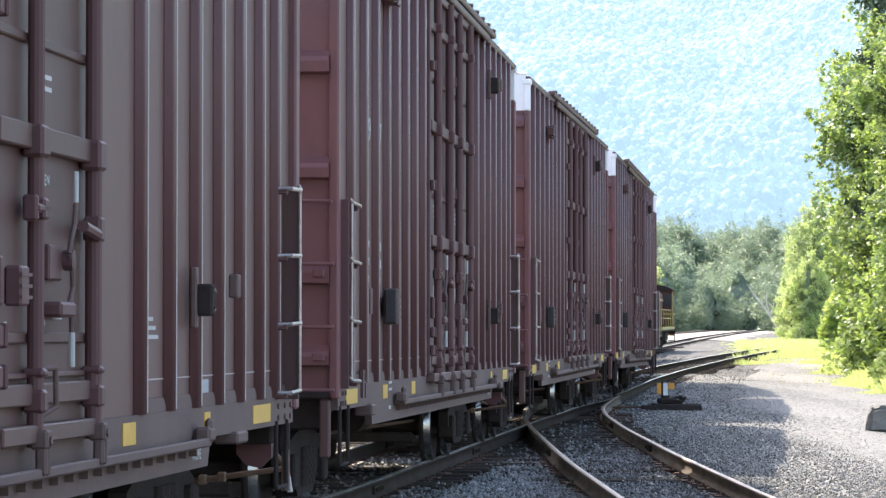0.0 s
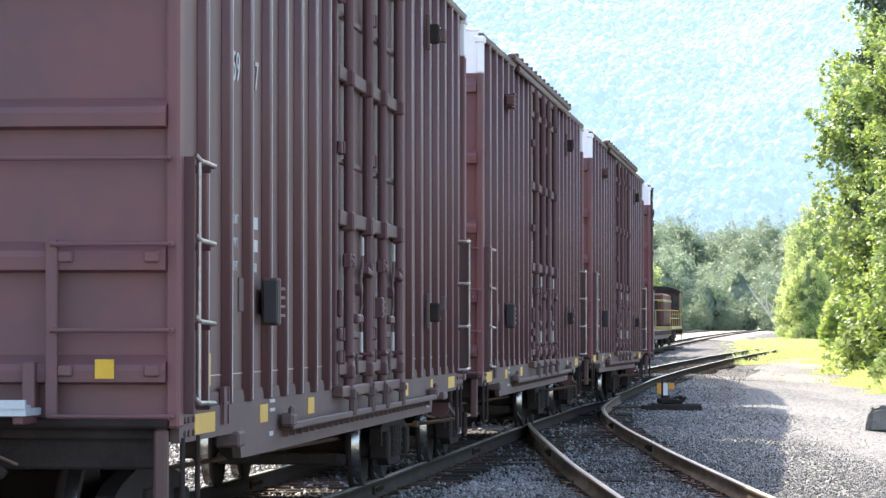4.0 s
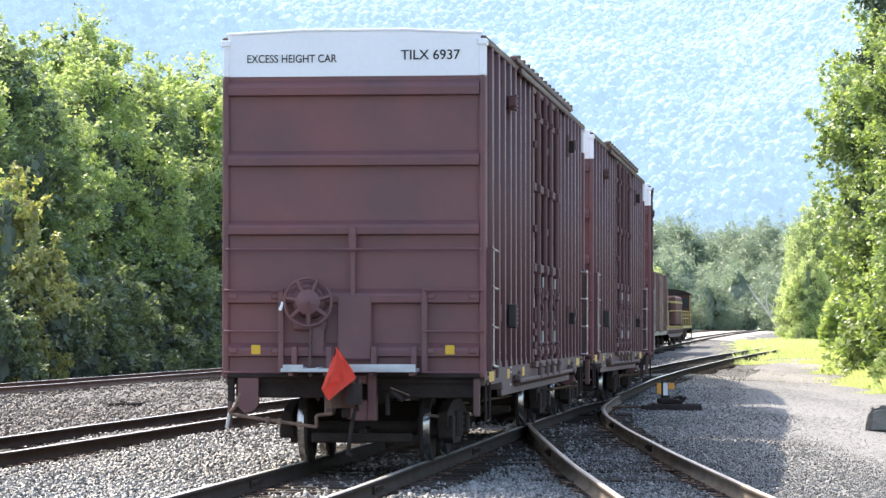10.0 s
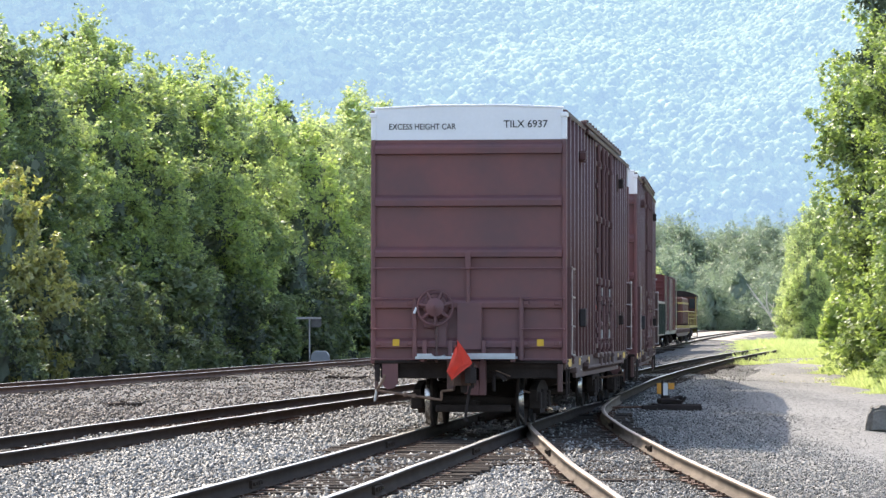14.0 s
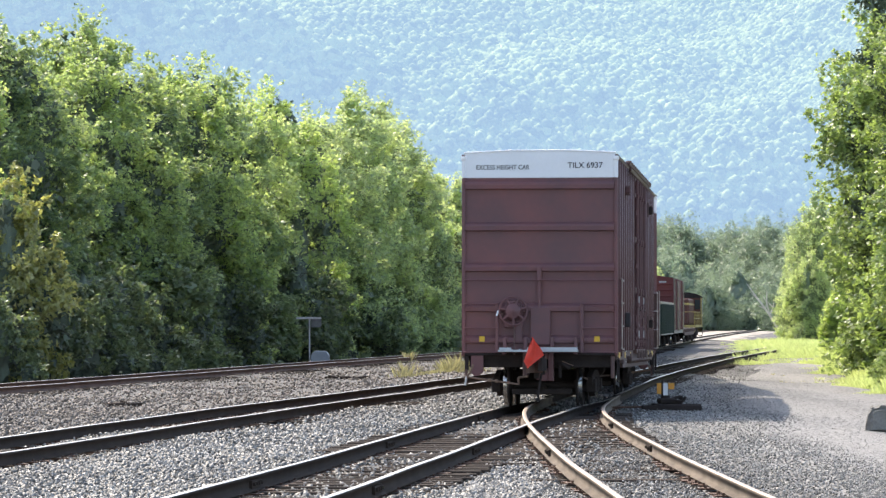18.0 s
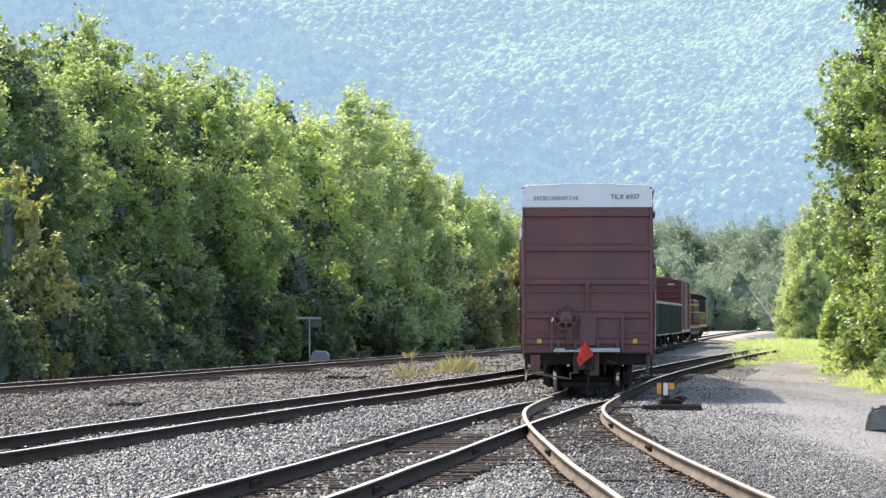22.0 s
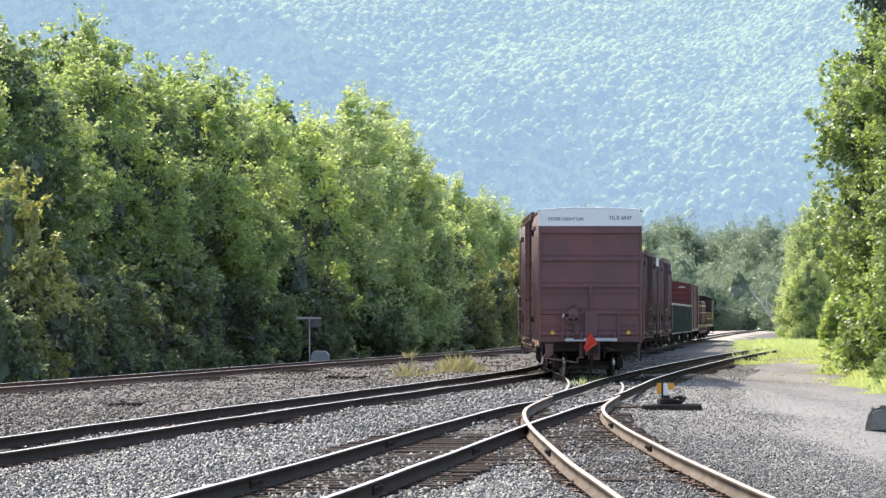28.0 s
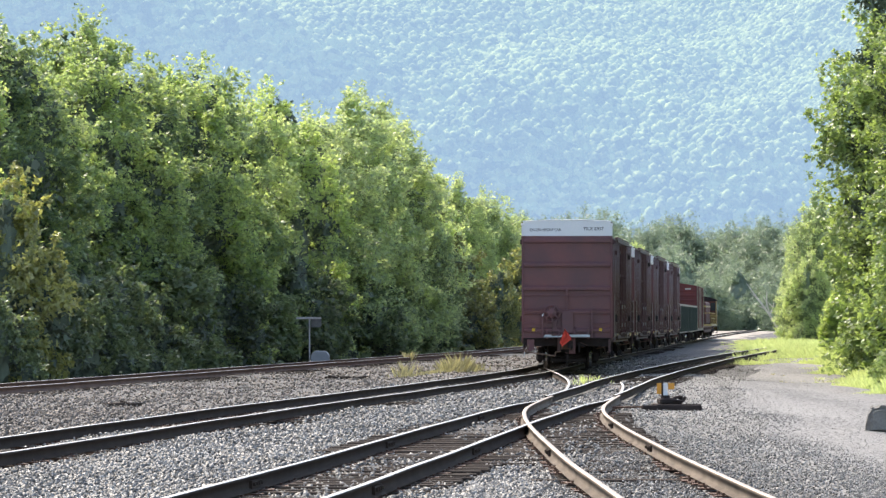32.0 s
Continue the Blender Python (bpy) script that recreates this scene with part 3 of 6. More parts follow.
    part("center_plate", boxes((-0.185, 0.225, -BL - 0.11, -BL, 1.26, 2.03), bevel=0.015), M_BOX_END, end, "raised middle plate")
    # crossover platform
    bm = boxes((-0.81, 0.80, -BL - 0.48, -BL - 0.08, 1.12, 1.16), (-0.78, -0.54, -BL - 0.50, -BL - 0.46, 1.16, 1.205), (-0.22, 0.80, -BL - 0.50, -BL - 0.46, 1.16, 1.21))
    pl = part("platform", bm, M_GALV, end, "galvanised crossover platform")
    for i in range(9):
        x = -0.75 + i * 0.187
        part("grating_bar", boxes((x - 0.012, x + 0.012, -BL - 0.47, -BL - 0.09, 1.16, 1.175)), M_GALV, pl)
    for x in (-0.70, -0.28, 0.26, 0.74):
        part("bracket", boxes((x - 0.035, x + 0.035, -BL - 0.16, -BL - 0.02, 1.10, 1.42), (x - 0.03, x + 0.03, -BL - 0.42, -BL, 1.07, 1.12), bevel=0.008), M_BOX_END, end)
    part("end_sill", boxes((-BW + 0.1, BW - 0.1, -BL + 0.12, -BL + 0.35, 0.80, 1.07), (-BW, BW, -BL - 0.05, -BL + 0.02, 1.04, 1.10), bevel=0.015), M_IRON, end, "dark end sill")
    part("striker", boxes((-0.06, 0.03, -BL - 0.16, -BL + 0.05, 0.55, 1.08), (0.18, 0.29, -BL - 0.16, -BL + 0.05, 0.53, 1.08), (0.03, 0.18, -BL - 0.16, -BL + 0.05, 0.97, 1.09), (0.03, 0.18, -BL - 0.16, -BL + 0.05, 0.53, 0.78), bevel=0.015), M_BOX_END, end, "coupler striker frame with square opening")
    part("striker", boxes((-0.34, -0.22, -BL - 0.12, -BL + 0.05, 0.60, 1.08), bevel=0.02), M_BOX, end)
    bm = bmesh.new()
    prism(bm, ((-1.40, 1.04), (-1.15, 1.04), (-1.15, 0.72), (-1.22, 0.64), (-1.32, 0.62), (-1.40, 0.70)), -BL - 0.04, -BL + 0.03, "Y")
    part("corner_plate", bm, M_BOX_END, end)
    part("corner_stay", boxes((-1.53, -1.45, -BL - 0.02, -BL + 0.06, 0.74, 1.04), bevel=0.015), M_IRON, end)
    part("stay_rod", tubes((((-1.50, -BL, 0.76), (-1.50, -BL, 0.46)),), 0.03), M_BOX, end)
    part("corner_step", boxes((1.44, 1.52, -BL - 0.04, -BL + 0.04, 0.58, 1.04), bevel=0.015), M_BOX, end)
    # uncoupling lever and air hose
    lever = [(-1.34, 0.86), (-1.36, 0.78), (-1.40, 0.70), (-1.47, 0.62)]
    part("cut_lever", tubes([((a, -BL - 0.22, za), (b, -BL - 0.22, zb)) for (a, za), (b, zb) in zip(lever, lever[1:])] + [((-1.47, -BL - 0.22, 0.61), (-0.41, -BL - 0.28, 0.46)), ((-0.41, -BL - 0.28, 0.46), (-0.41, -BL - 0.28, 0.60)), ((-0.41, -BL - 0.28, 0.60), (-0.22, -BL - 0.28, 0.62))], 0.021), M_TAN, end, "rusty uncoupling lever")
    part("lever_grip", tubes((((-1.47, -BL - 0.22, 0.62), (-1.50, -BL - 0.22, 0.44)),), 0.02), M_LETTER, end, "pale worn grip")
    for x, z in ((-1.0, 0.545), (-0.86, 0.525), (-0.62, 0.49)):
        part("lever_clip", boxes((x - 0.03, x + 0.03, -BL - 0.285, -BL - 0.20, z - 0.035, z + 0.035), bevel=0.01), M_TAN, end)
    part("air_hose", tubes((((0.08, -BL - 0.25, 0.78), (0.04, -BL - 0.38, 0.55)), ((0.04, -BL - 0.38, 0.55), (0.0, -BL - 0.42, 0.25)), ((0.0, -BL - 0.42, 0.25), (-0.01, -BL - 0.42, 0.12)),
                            ((-0.045, -BL - 0.42, 0.16), (0.04, -BL - 0.42, 0.12))), 0.024), M_IRON, end, "hanging rubber air hose")
    part("valve_handle", tubes((((0.47, -BL - 0.2, 0.93), (0.70, -BL - 0.24, 0.84)),), 0.009), M_TAN, end, "pale valve handle")
    part("train_pipe", tubes((((0.36, -BL - 0.02, 0.90), (0.48, -BL - 0.2, 0.88)), ((0.48, -BL - 0.2, 0.88), (0.62, -BL - 0.22, 0.78)), ((0.42, -BL - 0.1, 0.6), (0.42, -BL - 0.1, 0.86))), 0.03), M_IRON, end)
    if s < 0:
        # hand brake wheel, gear case and chain
        c = Vector((-0.525, -BL - 0.20, 1.95))
        bm = bmesh.new()
        rings = []
        for i in range(28):
            a = i * math.tau / 28
            rings.append([bm.verts.new(c + Vector(((0.285 + 0.02 * math.cos(k)) * math.cos(a), 0.02 * math.sin(k), (0.285 + 0.02 * math.cos(k)) * math.sin(a)))) for k in [j * math.tau / 6 for j in range(6)]])
        for i in range(28):
            ra, rb = rings[i], rings[(i + 1) % 28]
            for j in range(6):
                bm.faces.new((ra[j], ra[(j + 1) % 6], rb[(j + 1) % 6], rb[j]))
        wheel = part("brake_wheel", bm, M_BOX_END, parent, "hand brake wheel with seven broad spokes", turn)
        for i in range(7):
            a = i * math.tau / 7 + 0.26
            part("spoke", tube(bmesh.new(), c + Vector((0.15 * math.cos(a), 0, 0.15 * math.sin(a))), c + Vector((0.28 * math.cos(a), 0, 0.28 * math.sin(a))), 0.034, 0.024, seg=6), M_BOX_END, wheel)
        bm = bmesh.new()
        tube(bm, c + Vector((0, 0.05, 0)), c + Vector((0, -0.03, 0)), 0.185, 0.15, seg=14)
        tube(bm, c + Vector((0, -0.03, 0)), c + Vector((0, -0.075, 0)), 0.15, 0.03, seg=14)
        tube(bm, c + Vector((0, -0.07, 0)), c + Vector((0, -0.10, 0)), 0.022, seg=6)
        part("hub", bm, M_BOX_END, wheel, "dished hub of the brake wheel")
        bm = bmesh.new()
        tube(bm, c + Vector((0, 0.03, 0.02)), c + Vector((0, 0.20, 0.02)), 0.19, 0.22, seg=16)
        box(bm, c.x - 0.2, c.x + 0.2, -BL - 0.10, -BL, c.z - 0.34, c.z - 0.22, bevel=0.02)
        box(bm, c.x + 0.02, c.x + 0.18, -BL - 0.10, -BL, 1.30, c.z - 0.3, bevel=0.02)
        part("brake_gear_case", bm, M_BOX_END, end)
        part("brake_lever", tubes(((c + Vector((-0.34, 0, -0.10)), c + Vector((-0.30, 0, 0.0))),), 0.02), M_WHITE, end, "white tipped release lever")
        bm = bmesh.new()
        for i in range(14):
            z = c.z - 0.26 - i * 0.045
            tube(bm, (c.x + 0.02 - 0.012 * (i % 2), c.y + 0.05, z), (c.x + 0.02 + 0.012 * (i % 2), c.y + 0.05, z - 0.04), 0.02, seg=6)
        part("brake_chain", bm, M_BOX, end, "hanging steel brake chain")
    return end


REAR_POSTS = (-8.08, -7.2, -6.37, -5.55, -4.8, -4.03, -3.27, -2.5)
FRONT_POSTS = (3.40, 4.25, 5.07, 5.87, 6.66, 7.45, 8.12)


def plug_door(side, y0, y1, r1, r2):
    """One leaf of the doorway: panel, stile, bars, two lock rods, lever and handles."""
    door = part("plug_door", boxes((BW - 0.012, BW + 0.012, y0, y1, 1.08, 5.04), bevel=0.006), M_DOOR, side, "plug door with lock rods")
    for z, hgt, dep in ((1.12, 0.085, 0.085), (1.30, 0.10, 0.06), (1.385, 0.03, 0.03), (1.56, 0.055, 0.022), (2.48, 0.115, 0.065), (2.94, 0.05, 0.022), (3.62, 0.11, 0.06), (4.1, 0.05, 0.022), (4.62, 0.09, 0.05), (4.97, 0.08, 0.05)):
        part("door_bar", boxes((BW + 0.012, BW + 0.012 + dep, y0 + 0.11, y1 - 0.02, z - hgt / 2, z + hgt / 2), bevel=0.008), M_DOOR, door)
    # hinge stile with its brackets
    part("edge_stile", boxes((BW + 0.012, BW + 0.062, y0, y0 + 0.10, 1.17, 5.02), bevel=0.012), M_POST, door)
    part("stile_pad", boxes((BW + 0.062, BW + 0.10, y0 + 0.02, y0 + 0.09, 1.70, 1.92), bevel=0.012), M_POST, door)
    for z in (1.39, 1.57, 3.02, 4.2):
        part("stile_bracket", boxes((BW + 0.062, BW + 0.10, y0 + 0.0, y0 + 0.09, z - 0.05, z + 0.05), (BW + 0.05, BW + 0.115, y0 + 0.09, y0 + 0.115, z - 0.055, z + 0.055), bevel=0.01), M_POST, door)
    for y, r in ((r1, 0.040), (r2, 0.043)):
        rod = part("lock_rod", tubes((((BW + 0.075, y, 1.06), (BW + 0.075, y, 4.98)),), r, 12), M_POST, door)
        for z, w, h in ((1.40, 0.05, 0.022), (1.27, 0.05, 0.055), (2.46, 0.08, 0.075), (3.6, 0.06, 0.065), (4.62, 0.05, 0.05)):
            part("rod_clamp", boxes((BW + 0.02, BW + 0.128, y - w, y + w, z - h, z + h), bevel=0.016), M_POST, rod)
        # forked hanger that rides on the lower rail
        bm = boxes((BW + 0.06, BW + 0.145, y - 0.05, y + 0.05, 1.05, 1.14), (BW + 0.085, BW + 0.14, y - 0.05, y - 0.018, 0.93, 1.06), (BW + 0.085, BW + 0.14, y + 0.018, y + 0.05, 0.93, 1.06), bevel=0.012)
        tube(bm, (BW + 0.145, y, 1.09), (BW + 0.155, y, 1.09), 0.022)
        part("roller_hanger", bm, M_SILL, rod, "dusty forked hanger")
    # guide arm on the first rod, crank on the second
    part("rod_guide", boxes((BW + 0.06, BW + 0.13, r1 - 0.16, r1 + 0.05, 2.13, 2.17), (BW + 0.05, BW + 0.12, r1 - 0.17, r1 - 0.12, 2.09, 2.21), (BW + 0.03, BW + 0.13, r1 - 0.05, r1 + 0.05, 2.10, 2.20), bevel=0.012), M_POST, door)
    part("rod_collar", boxes((BW + 0.03, BW + 0.125, r2 - 0.055, r2 + 0.055, 2.03, 2.16), bevel=0.016), M_POST, door)
    part("crank_shaft", tubes((((BW + 0.10, r2 - 0.36, 2.10), (BW + 0.10, r2 - 0.04, 2.07)),), 0.03), M_POST, door)
    y = r1 + 0.62
    lever = [(y + 0.16, 2.2), (y + 0.13, 2.1), (y + 0.05, 2.02), (y + 0.02, 1.96), (y + 0.08, 1.90), (y + 0.10, 1.80), (y, 1.70)]
    part("operating_lever", tubes([((BW + 0.09, a, za), (BW + 0.09, b, zb)) for (a, za), (b, zb) in zip(lever, lever[1:])] + [((BW + 0.09, y + 0.07, 1.69), (BW + 0.09, y + 0.08, 1.58))], 0.013), M_SILL, door)
    part("lever_tip", tubes((((BW + 0.09, y + 0.16, 2.21), (BW + 0.09, y + 0.16, 2.36)),), 0.014), M_LETTER, door, "white painted lever tip")
    part("lever_tip", tubes((((BW + 0.09, y + 0.08, 1.42), (BW + 0.09, y + 0.08, 1.585)),), 0.016), M_LETTER, door, "white painted lever tip")
    part("lever_pivot", boxes((BW + 0.012, BW + 0.11, y - 0.22, y + 0.10, 1.655, 1.73), bevel=0.015), M_POST, door)
    bm = boxes((BW + 0.012, BW + 0.05, y - 0.22, y + 0.05, 1.83, 2.0), bevel=0.01)
    tube(bm, (BW + 0.05, y + 0.08, 1.93), (BW + 0.10, y + 0.08, 1.93), 0.05, seg=12)
    part("gear_box", bm, M_POST, door)
    part("door_handle", tubes((((BW + 0.03, r1 + 0.06, 1.42), (BW + 0.11, r1 + 0.26, 1.42)), ((BW + 0.11, r1 + 0.26, 1.42), (BW + 0.11, r1 + 0.28, 1.24)), ((BW + 0.11, r1 + 0.28, 1.24), (BW + 0.03, r1 + 0.10, 1.17))), 0.014), M_SILL, door, "worn grab handle")
    # placards and stencils
    part("placard", boxes((BW + 0.0125, BW + 0.016, r1 + 0.14, r1 + 0.30, 1.87, 1.96)), M_LETTER, door, "small white placard")
    part("placard", boxes((BW + 0.0125, BW + 0.016, r1 + 0.14, r1 + 0.22, 1.96, 2.04)), M_LETTER, door)
    part("placard", boxes((BW + 0.0125, BW + 0.016, r1 + 0.22, r1 + 0.30, 1.96, 2.04)), M_ORANGE, door, "small red placard")
    part("lettering_panel", boxes((BW + 0.012, BW + 0.0135, r1 + 0.12, r1 + 0.46, 2.06, 2.36)), M_SHEET, door, "paler repainted rectangle")
    bm = bmesh.new()
    prism(bm, ((r1 + 0.22, 2.12), (r1 + 0.30, 2.19), (r1 + 0.25, 2.20), (r1 + 0.29, 2.24), (r1 + 0.27, 2.255), (r1 + 0.23, 2.215), (r1 + 0.205, 2.19)), BW + 0.0137, BW + 0.0165)
    part("arrow", bm, M_LETTER, door, "white stencilled arrow")
    for z, w in ((2.84, 0.17), (2.79, 0.42), (2.735, 0.42)):
        part("stencil_bar", boxes((BW + 0.0125, BW + 0.015, r1 + 0.16, r1 + 0.16 + w, z - 0.011, z + 0.011)), M_LETTER, door)
    for a, z, w in ((0.24, 1.63, 0.22), (0.62, 1.66, 0.2), (-0.36, 1.62, 0.05)):
        part("stencil_bar", boxes((BW + 0.0125, BW + 0.015, r1 + a, r1 + a + w, z - 0.013, z + 0.013)), M_LETTER, door)
    return door


def side_wall(parent, s):
    """Outside-post side with two plug doors; s: +1 the car's right side, -1 its left."""
    turn = Matrix() if s > 0 else FLIP
    DC = -0.15
    side = part("side_wall", boxes((BW - 0.06, BW - 0.015, -BL + 0.05, BL - 0.05, B0, 5.10)), M_SHEET, parent, "brown grey side sheets", turn)
    posts = REAR_POSTS + FRONT_POSTS
    bm = bmesh.new()
    half = ((0.0, 0.090), (0.008, 0.080), (0.040, 0.062), (0.050, 0.052), (0.053, 0.035))
    prism(bm, [(BW - 0.015 + h, -w) for h, w in half] + [(BW - 0.015 + h, w) for h, w in half[::-1]], B0 + 0.05, 5.08, "Z")
    for fc in bm.faces:
        fc.smooth = abs(fc.normal.z) < 0.5
    n0 = len(bm.faces)
    # pale strip added for the glint along the post's outer corner
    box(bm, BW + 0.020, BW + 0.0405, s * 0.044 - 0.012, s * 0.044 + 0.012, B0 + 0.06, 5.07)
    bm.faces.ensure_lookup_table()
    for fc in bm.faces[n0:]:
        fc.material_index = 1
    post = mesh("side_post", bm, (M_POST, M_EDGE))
    for y in posts:
        share("side_post", post, side, Matrix.Translation((0, y, 0)))
    # seam where the lower wall sheets overlap
    for row in (REAR_POSTS, FRONT_POSTS):
        for a, b in zip(row, row[1:]):
            part("sheet_seam", boxes((BW - 0.016, BW - 0.010, a + 0.09, b - 0.09, 1.32, 1.328)), M_EDGE, side)
    # eave and door hood
    part("eave", boxes((BW - 0.03, BW + 0.05, -BL, BL, 5.06, 5.14), bevel=0.015), M_BOX, side)
    part("door_hood", boxes((BW, BW + 0.11, DC - 5.2, DC + 5.2, 5.12, 5.19), (BW + 0.04, BW + 0.10, DC - 4.4, DC + 4.4, 5.02, 5.10), bevel=0.015), M_BOX, side)
    for i in range(14):
        y = DC - 4.9 + i * 0.755
        part("hood_bracket", boxes((BW + 0.02, BW + 0.125, y - 0.035, y + 0.035, 5.17, 5.215), bevel=0.01), M_BOX, side)
    # sill, deeper between the trucks, with door rail
    bm = bmesh.new()
    prism(bm, ((-BL + 0.1, 1.14), (-BL + 0.1, 0.95), (-BL + 2.25, 0.95), (-BL + 2.35, 0.78), (5.45, 0.78), (5.55, 0.95), (BL - 0.1, 0.95), (BL - 0.1, 1.14)), BW - 0.04, BW + 0.015)
    sill = part("side_sill", bm, M_SILL, side, "dusty grey side sill")
    part("door_track", boxes((BW + 0.015, BW + 0.11, -5.0, 5.0, 0.91, 0.935), (BW + 0.085, BW + 0.12, -5.0, 5.0, 0.915, 0.965), bevel=0.008), M_SILL, sill, "lower door rail")
    for e in (-5.0, 5.0):
        part("rail_stop", boxes((BW + 0.03, BW + 0.13, e - 0.10, e + 0.10, 0.935, 1.03), (BW + 0.08, BW + 0.125, e - 0.04, e + 0.04, 1.0, 1.08), bevel=0.02), M_SILL, sill)
    for i in range(30):
        y = -4.85 + i * 0.334
        part("rail_bracket", boxes((BW + 0.01, BW + 0.06, y - 0.012, y + 0.012, 0.86, 0.91)), M_SILL, sill)
    for y, wide in ((-8.05, 0.36), (-5.72, 0.17), (-3.42, 0.17), (3.05, 0.17), (5.42, 0.10), (7.5, 0.36)):
        part("reflector", boxes((BW + 0.014, BW + 0.02, y - wide, y + wide, 0.985, 1.105)), M_YELLOW, sill, "faded yellow reflective plate")
    for y in (-8.75, -8.62, -8.46, 8.2, 8.5, 8.75):
        for z in (1.0, 1.08):
            part("sill_bolt", tubes((((BW + 0.012, y, z), (BW + 0.028, y, z)),), 0.02, 6), M_SILL, sill)
    part("card_holder", boxes((BW + 0.012, BW + 0.03, -7.46, -7.26, 1.02, 1.25), (BW + 0.03, BW + 0.038, -7.46, -7.43, 1.02, 1.25), (BW + 0.03, BW + 0.038, -7.29, -7.26, 1.02, 1.25), (BW + 0.03, BW + 0.038, -7.46, -7.26, 1.14, 1.16)), M_POST, sill)
    part("jack_pad", boxes((BW - 0.1, BW + 0.06, -7.0, -6.74, 0.86, 0.96), bevel=0.015), M_SILL, sill)
    part("jack_pad", boxes((BW - 0.1, BW + 0.06, 6.3, 6.7, 0.88, 0.96), bevel=0.015), M_SILL, sill)
    for row in ((-BL + 0.1,) + REAR_POSTS, FRONT_POSTS + (BL - 0.1,)):
        for a, b in zip(row, row[1:]):
            bm = bmesh.new()
            prism(bm, ((a + 0.09, 1.10), (b - 0.09, 1.10), (b - 0.09, 1.17), (b - 0.16, 1.22), (a + 0.16, 1.22), (a + 0.09, 1.17)), BW - 0.016, BW + 0.004)
            part("gusset", bm, M_SILL, side)
    for y, z in ((-7.8, 1.36), (7.66, 1.46)):
        part("reflector", boxes((BW - 0.016, BW - 0.010, y - 0.12, y + 0.12, z - 0.1, z + 0.1)), M_YELLOW, side, "small yellow reflective plate")
    # two plug doors
    plug_door(side, -2.30, -0.26, -1.68, -0.42)
    plug_door(side, -0.20, 2.02, 0.60, 1.86)
    # ribbed bumper of the far door leaf
    part("door_bumper", boxes((BW + 0.07, BW + 0.15, 0.0, 0.16, 1.70, 1.88), bevel=0.012), M_POST, side)
    for z in (1.74, 1.79, 1.84):
        part("bumper_rib", boxes((BW + 0.15, BW + 0.158, -0.02, 0.18, z - 0.008, z + 0.008)), M_POST, side)
    # door stops on the posts
    for y, z, h in ((-5.86, 1.79, 0.15), (-5.86, 4.55, 0.06)):
        part("door_stop", boxes((BW + 0.03, BW + 0.135, y - 0.028, y + 0.028, z - h, z + h), bevel=0.012), M_POST_DARK if z < 3 else M_POST, side, "black rubber door stop")
        part("stop_back", boxes((BW + 0.02, BW + 0.14, y + 0.029, y + 0.10, z - h - 0.01, z + h + 0.01), bevel=0.012), M_SILL, side)
        part("stop_arm", boxes((BW, BW + 0.10, y + 0.10, y + 0.36, z - 0.09, z + 0.09), bevel=0.008), M_POST, side)
        for dz in (-0.09, -0.03, 0.03, 0.09):
            part("arm_rib", boxes((BW + 0.10, BW + 0.13, y + 0.10, y + 0.36, z + dz - 0.01, z + dz + 0.01)), M_POST, side)
    for y, z in ((4.9, 1.78), (4.9, 4.55)):
        part("door_stop", boxes((BW + 0.05, BW + 0.15, y - 0.06, y + 0.06, z - 0.10, z + 0.09), bevel=0.015), M_IRON, side, "black door latch")
        for dz in (-0.06, 0.05):
            part("bolt", tubes((((BW + 0.148, y, z + dz), (BW + 0.16, y, z + dz)),), 0.013, 6), M_CHROME, side)
        part("stop_plate", boxes((BW + 0.02, BW + 0.06, y - 0.08, y + 0.0, z - 0.17, z + 0.19), bevel=0.01), M_SILL, side)
        part("stop_plate", boxes((BW + 0.03, BW + 0.09, y + 1.20, y + 1.32, z + 0.02, z + 0.17), bevel=0.01), M_SILL, side)
    part("route_board", boxes((BW - 0.016, BW - 0.006, 5.3, 5.6, 1.21, 1.30), bevel=0.004), M_GREYBOX, side)
    part("route_board", boxes((BW - 0.016, BW - 0.004, -6.62, -6.38, 1.72, 1.94), bevel=0.004), M_SILL, side)
    # stencils
    for y, z, w, h in ((3.72, 1.66, 0.26, 0.022), (3.76, 1.61, 0.32, 0.022), (3.80, 1.56, 0.40, 0.022), (5.2, 1.64, 0.2, 0.08), (5.2, 1.47, 0.26, 0.03), (6.05, 1.72, 0.18, 0.03), (6.05, 1.66, 0.2, 0.03), (6.05, 1.60, 0.18, 0.03), (6.9, 1.68, 0.2, 0.03), (6.9, 1.6, 0.2, 0.03), (6.9, 1.52, 0.2, 0.03),
                       (-5.35, 1.12, 0.22, 0.022), (-5.35, 1.06, 0.22, 0.022), (-5.4, 0.9, 0.16, 0.03)):
        part("stencil_bar", boxes((BW - 0.016 + (0.032 if z < 1.13 else 0), BW - 0.01 + (0.032 if z < 1.13 else 0), y - w / 2, y + w / 2, z - h / 2, z + h / 2)), M_LETTER, side)
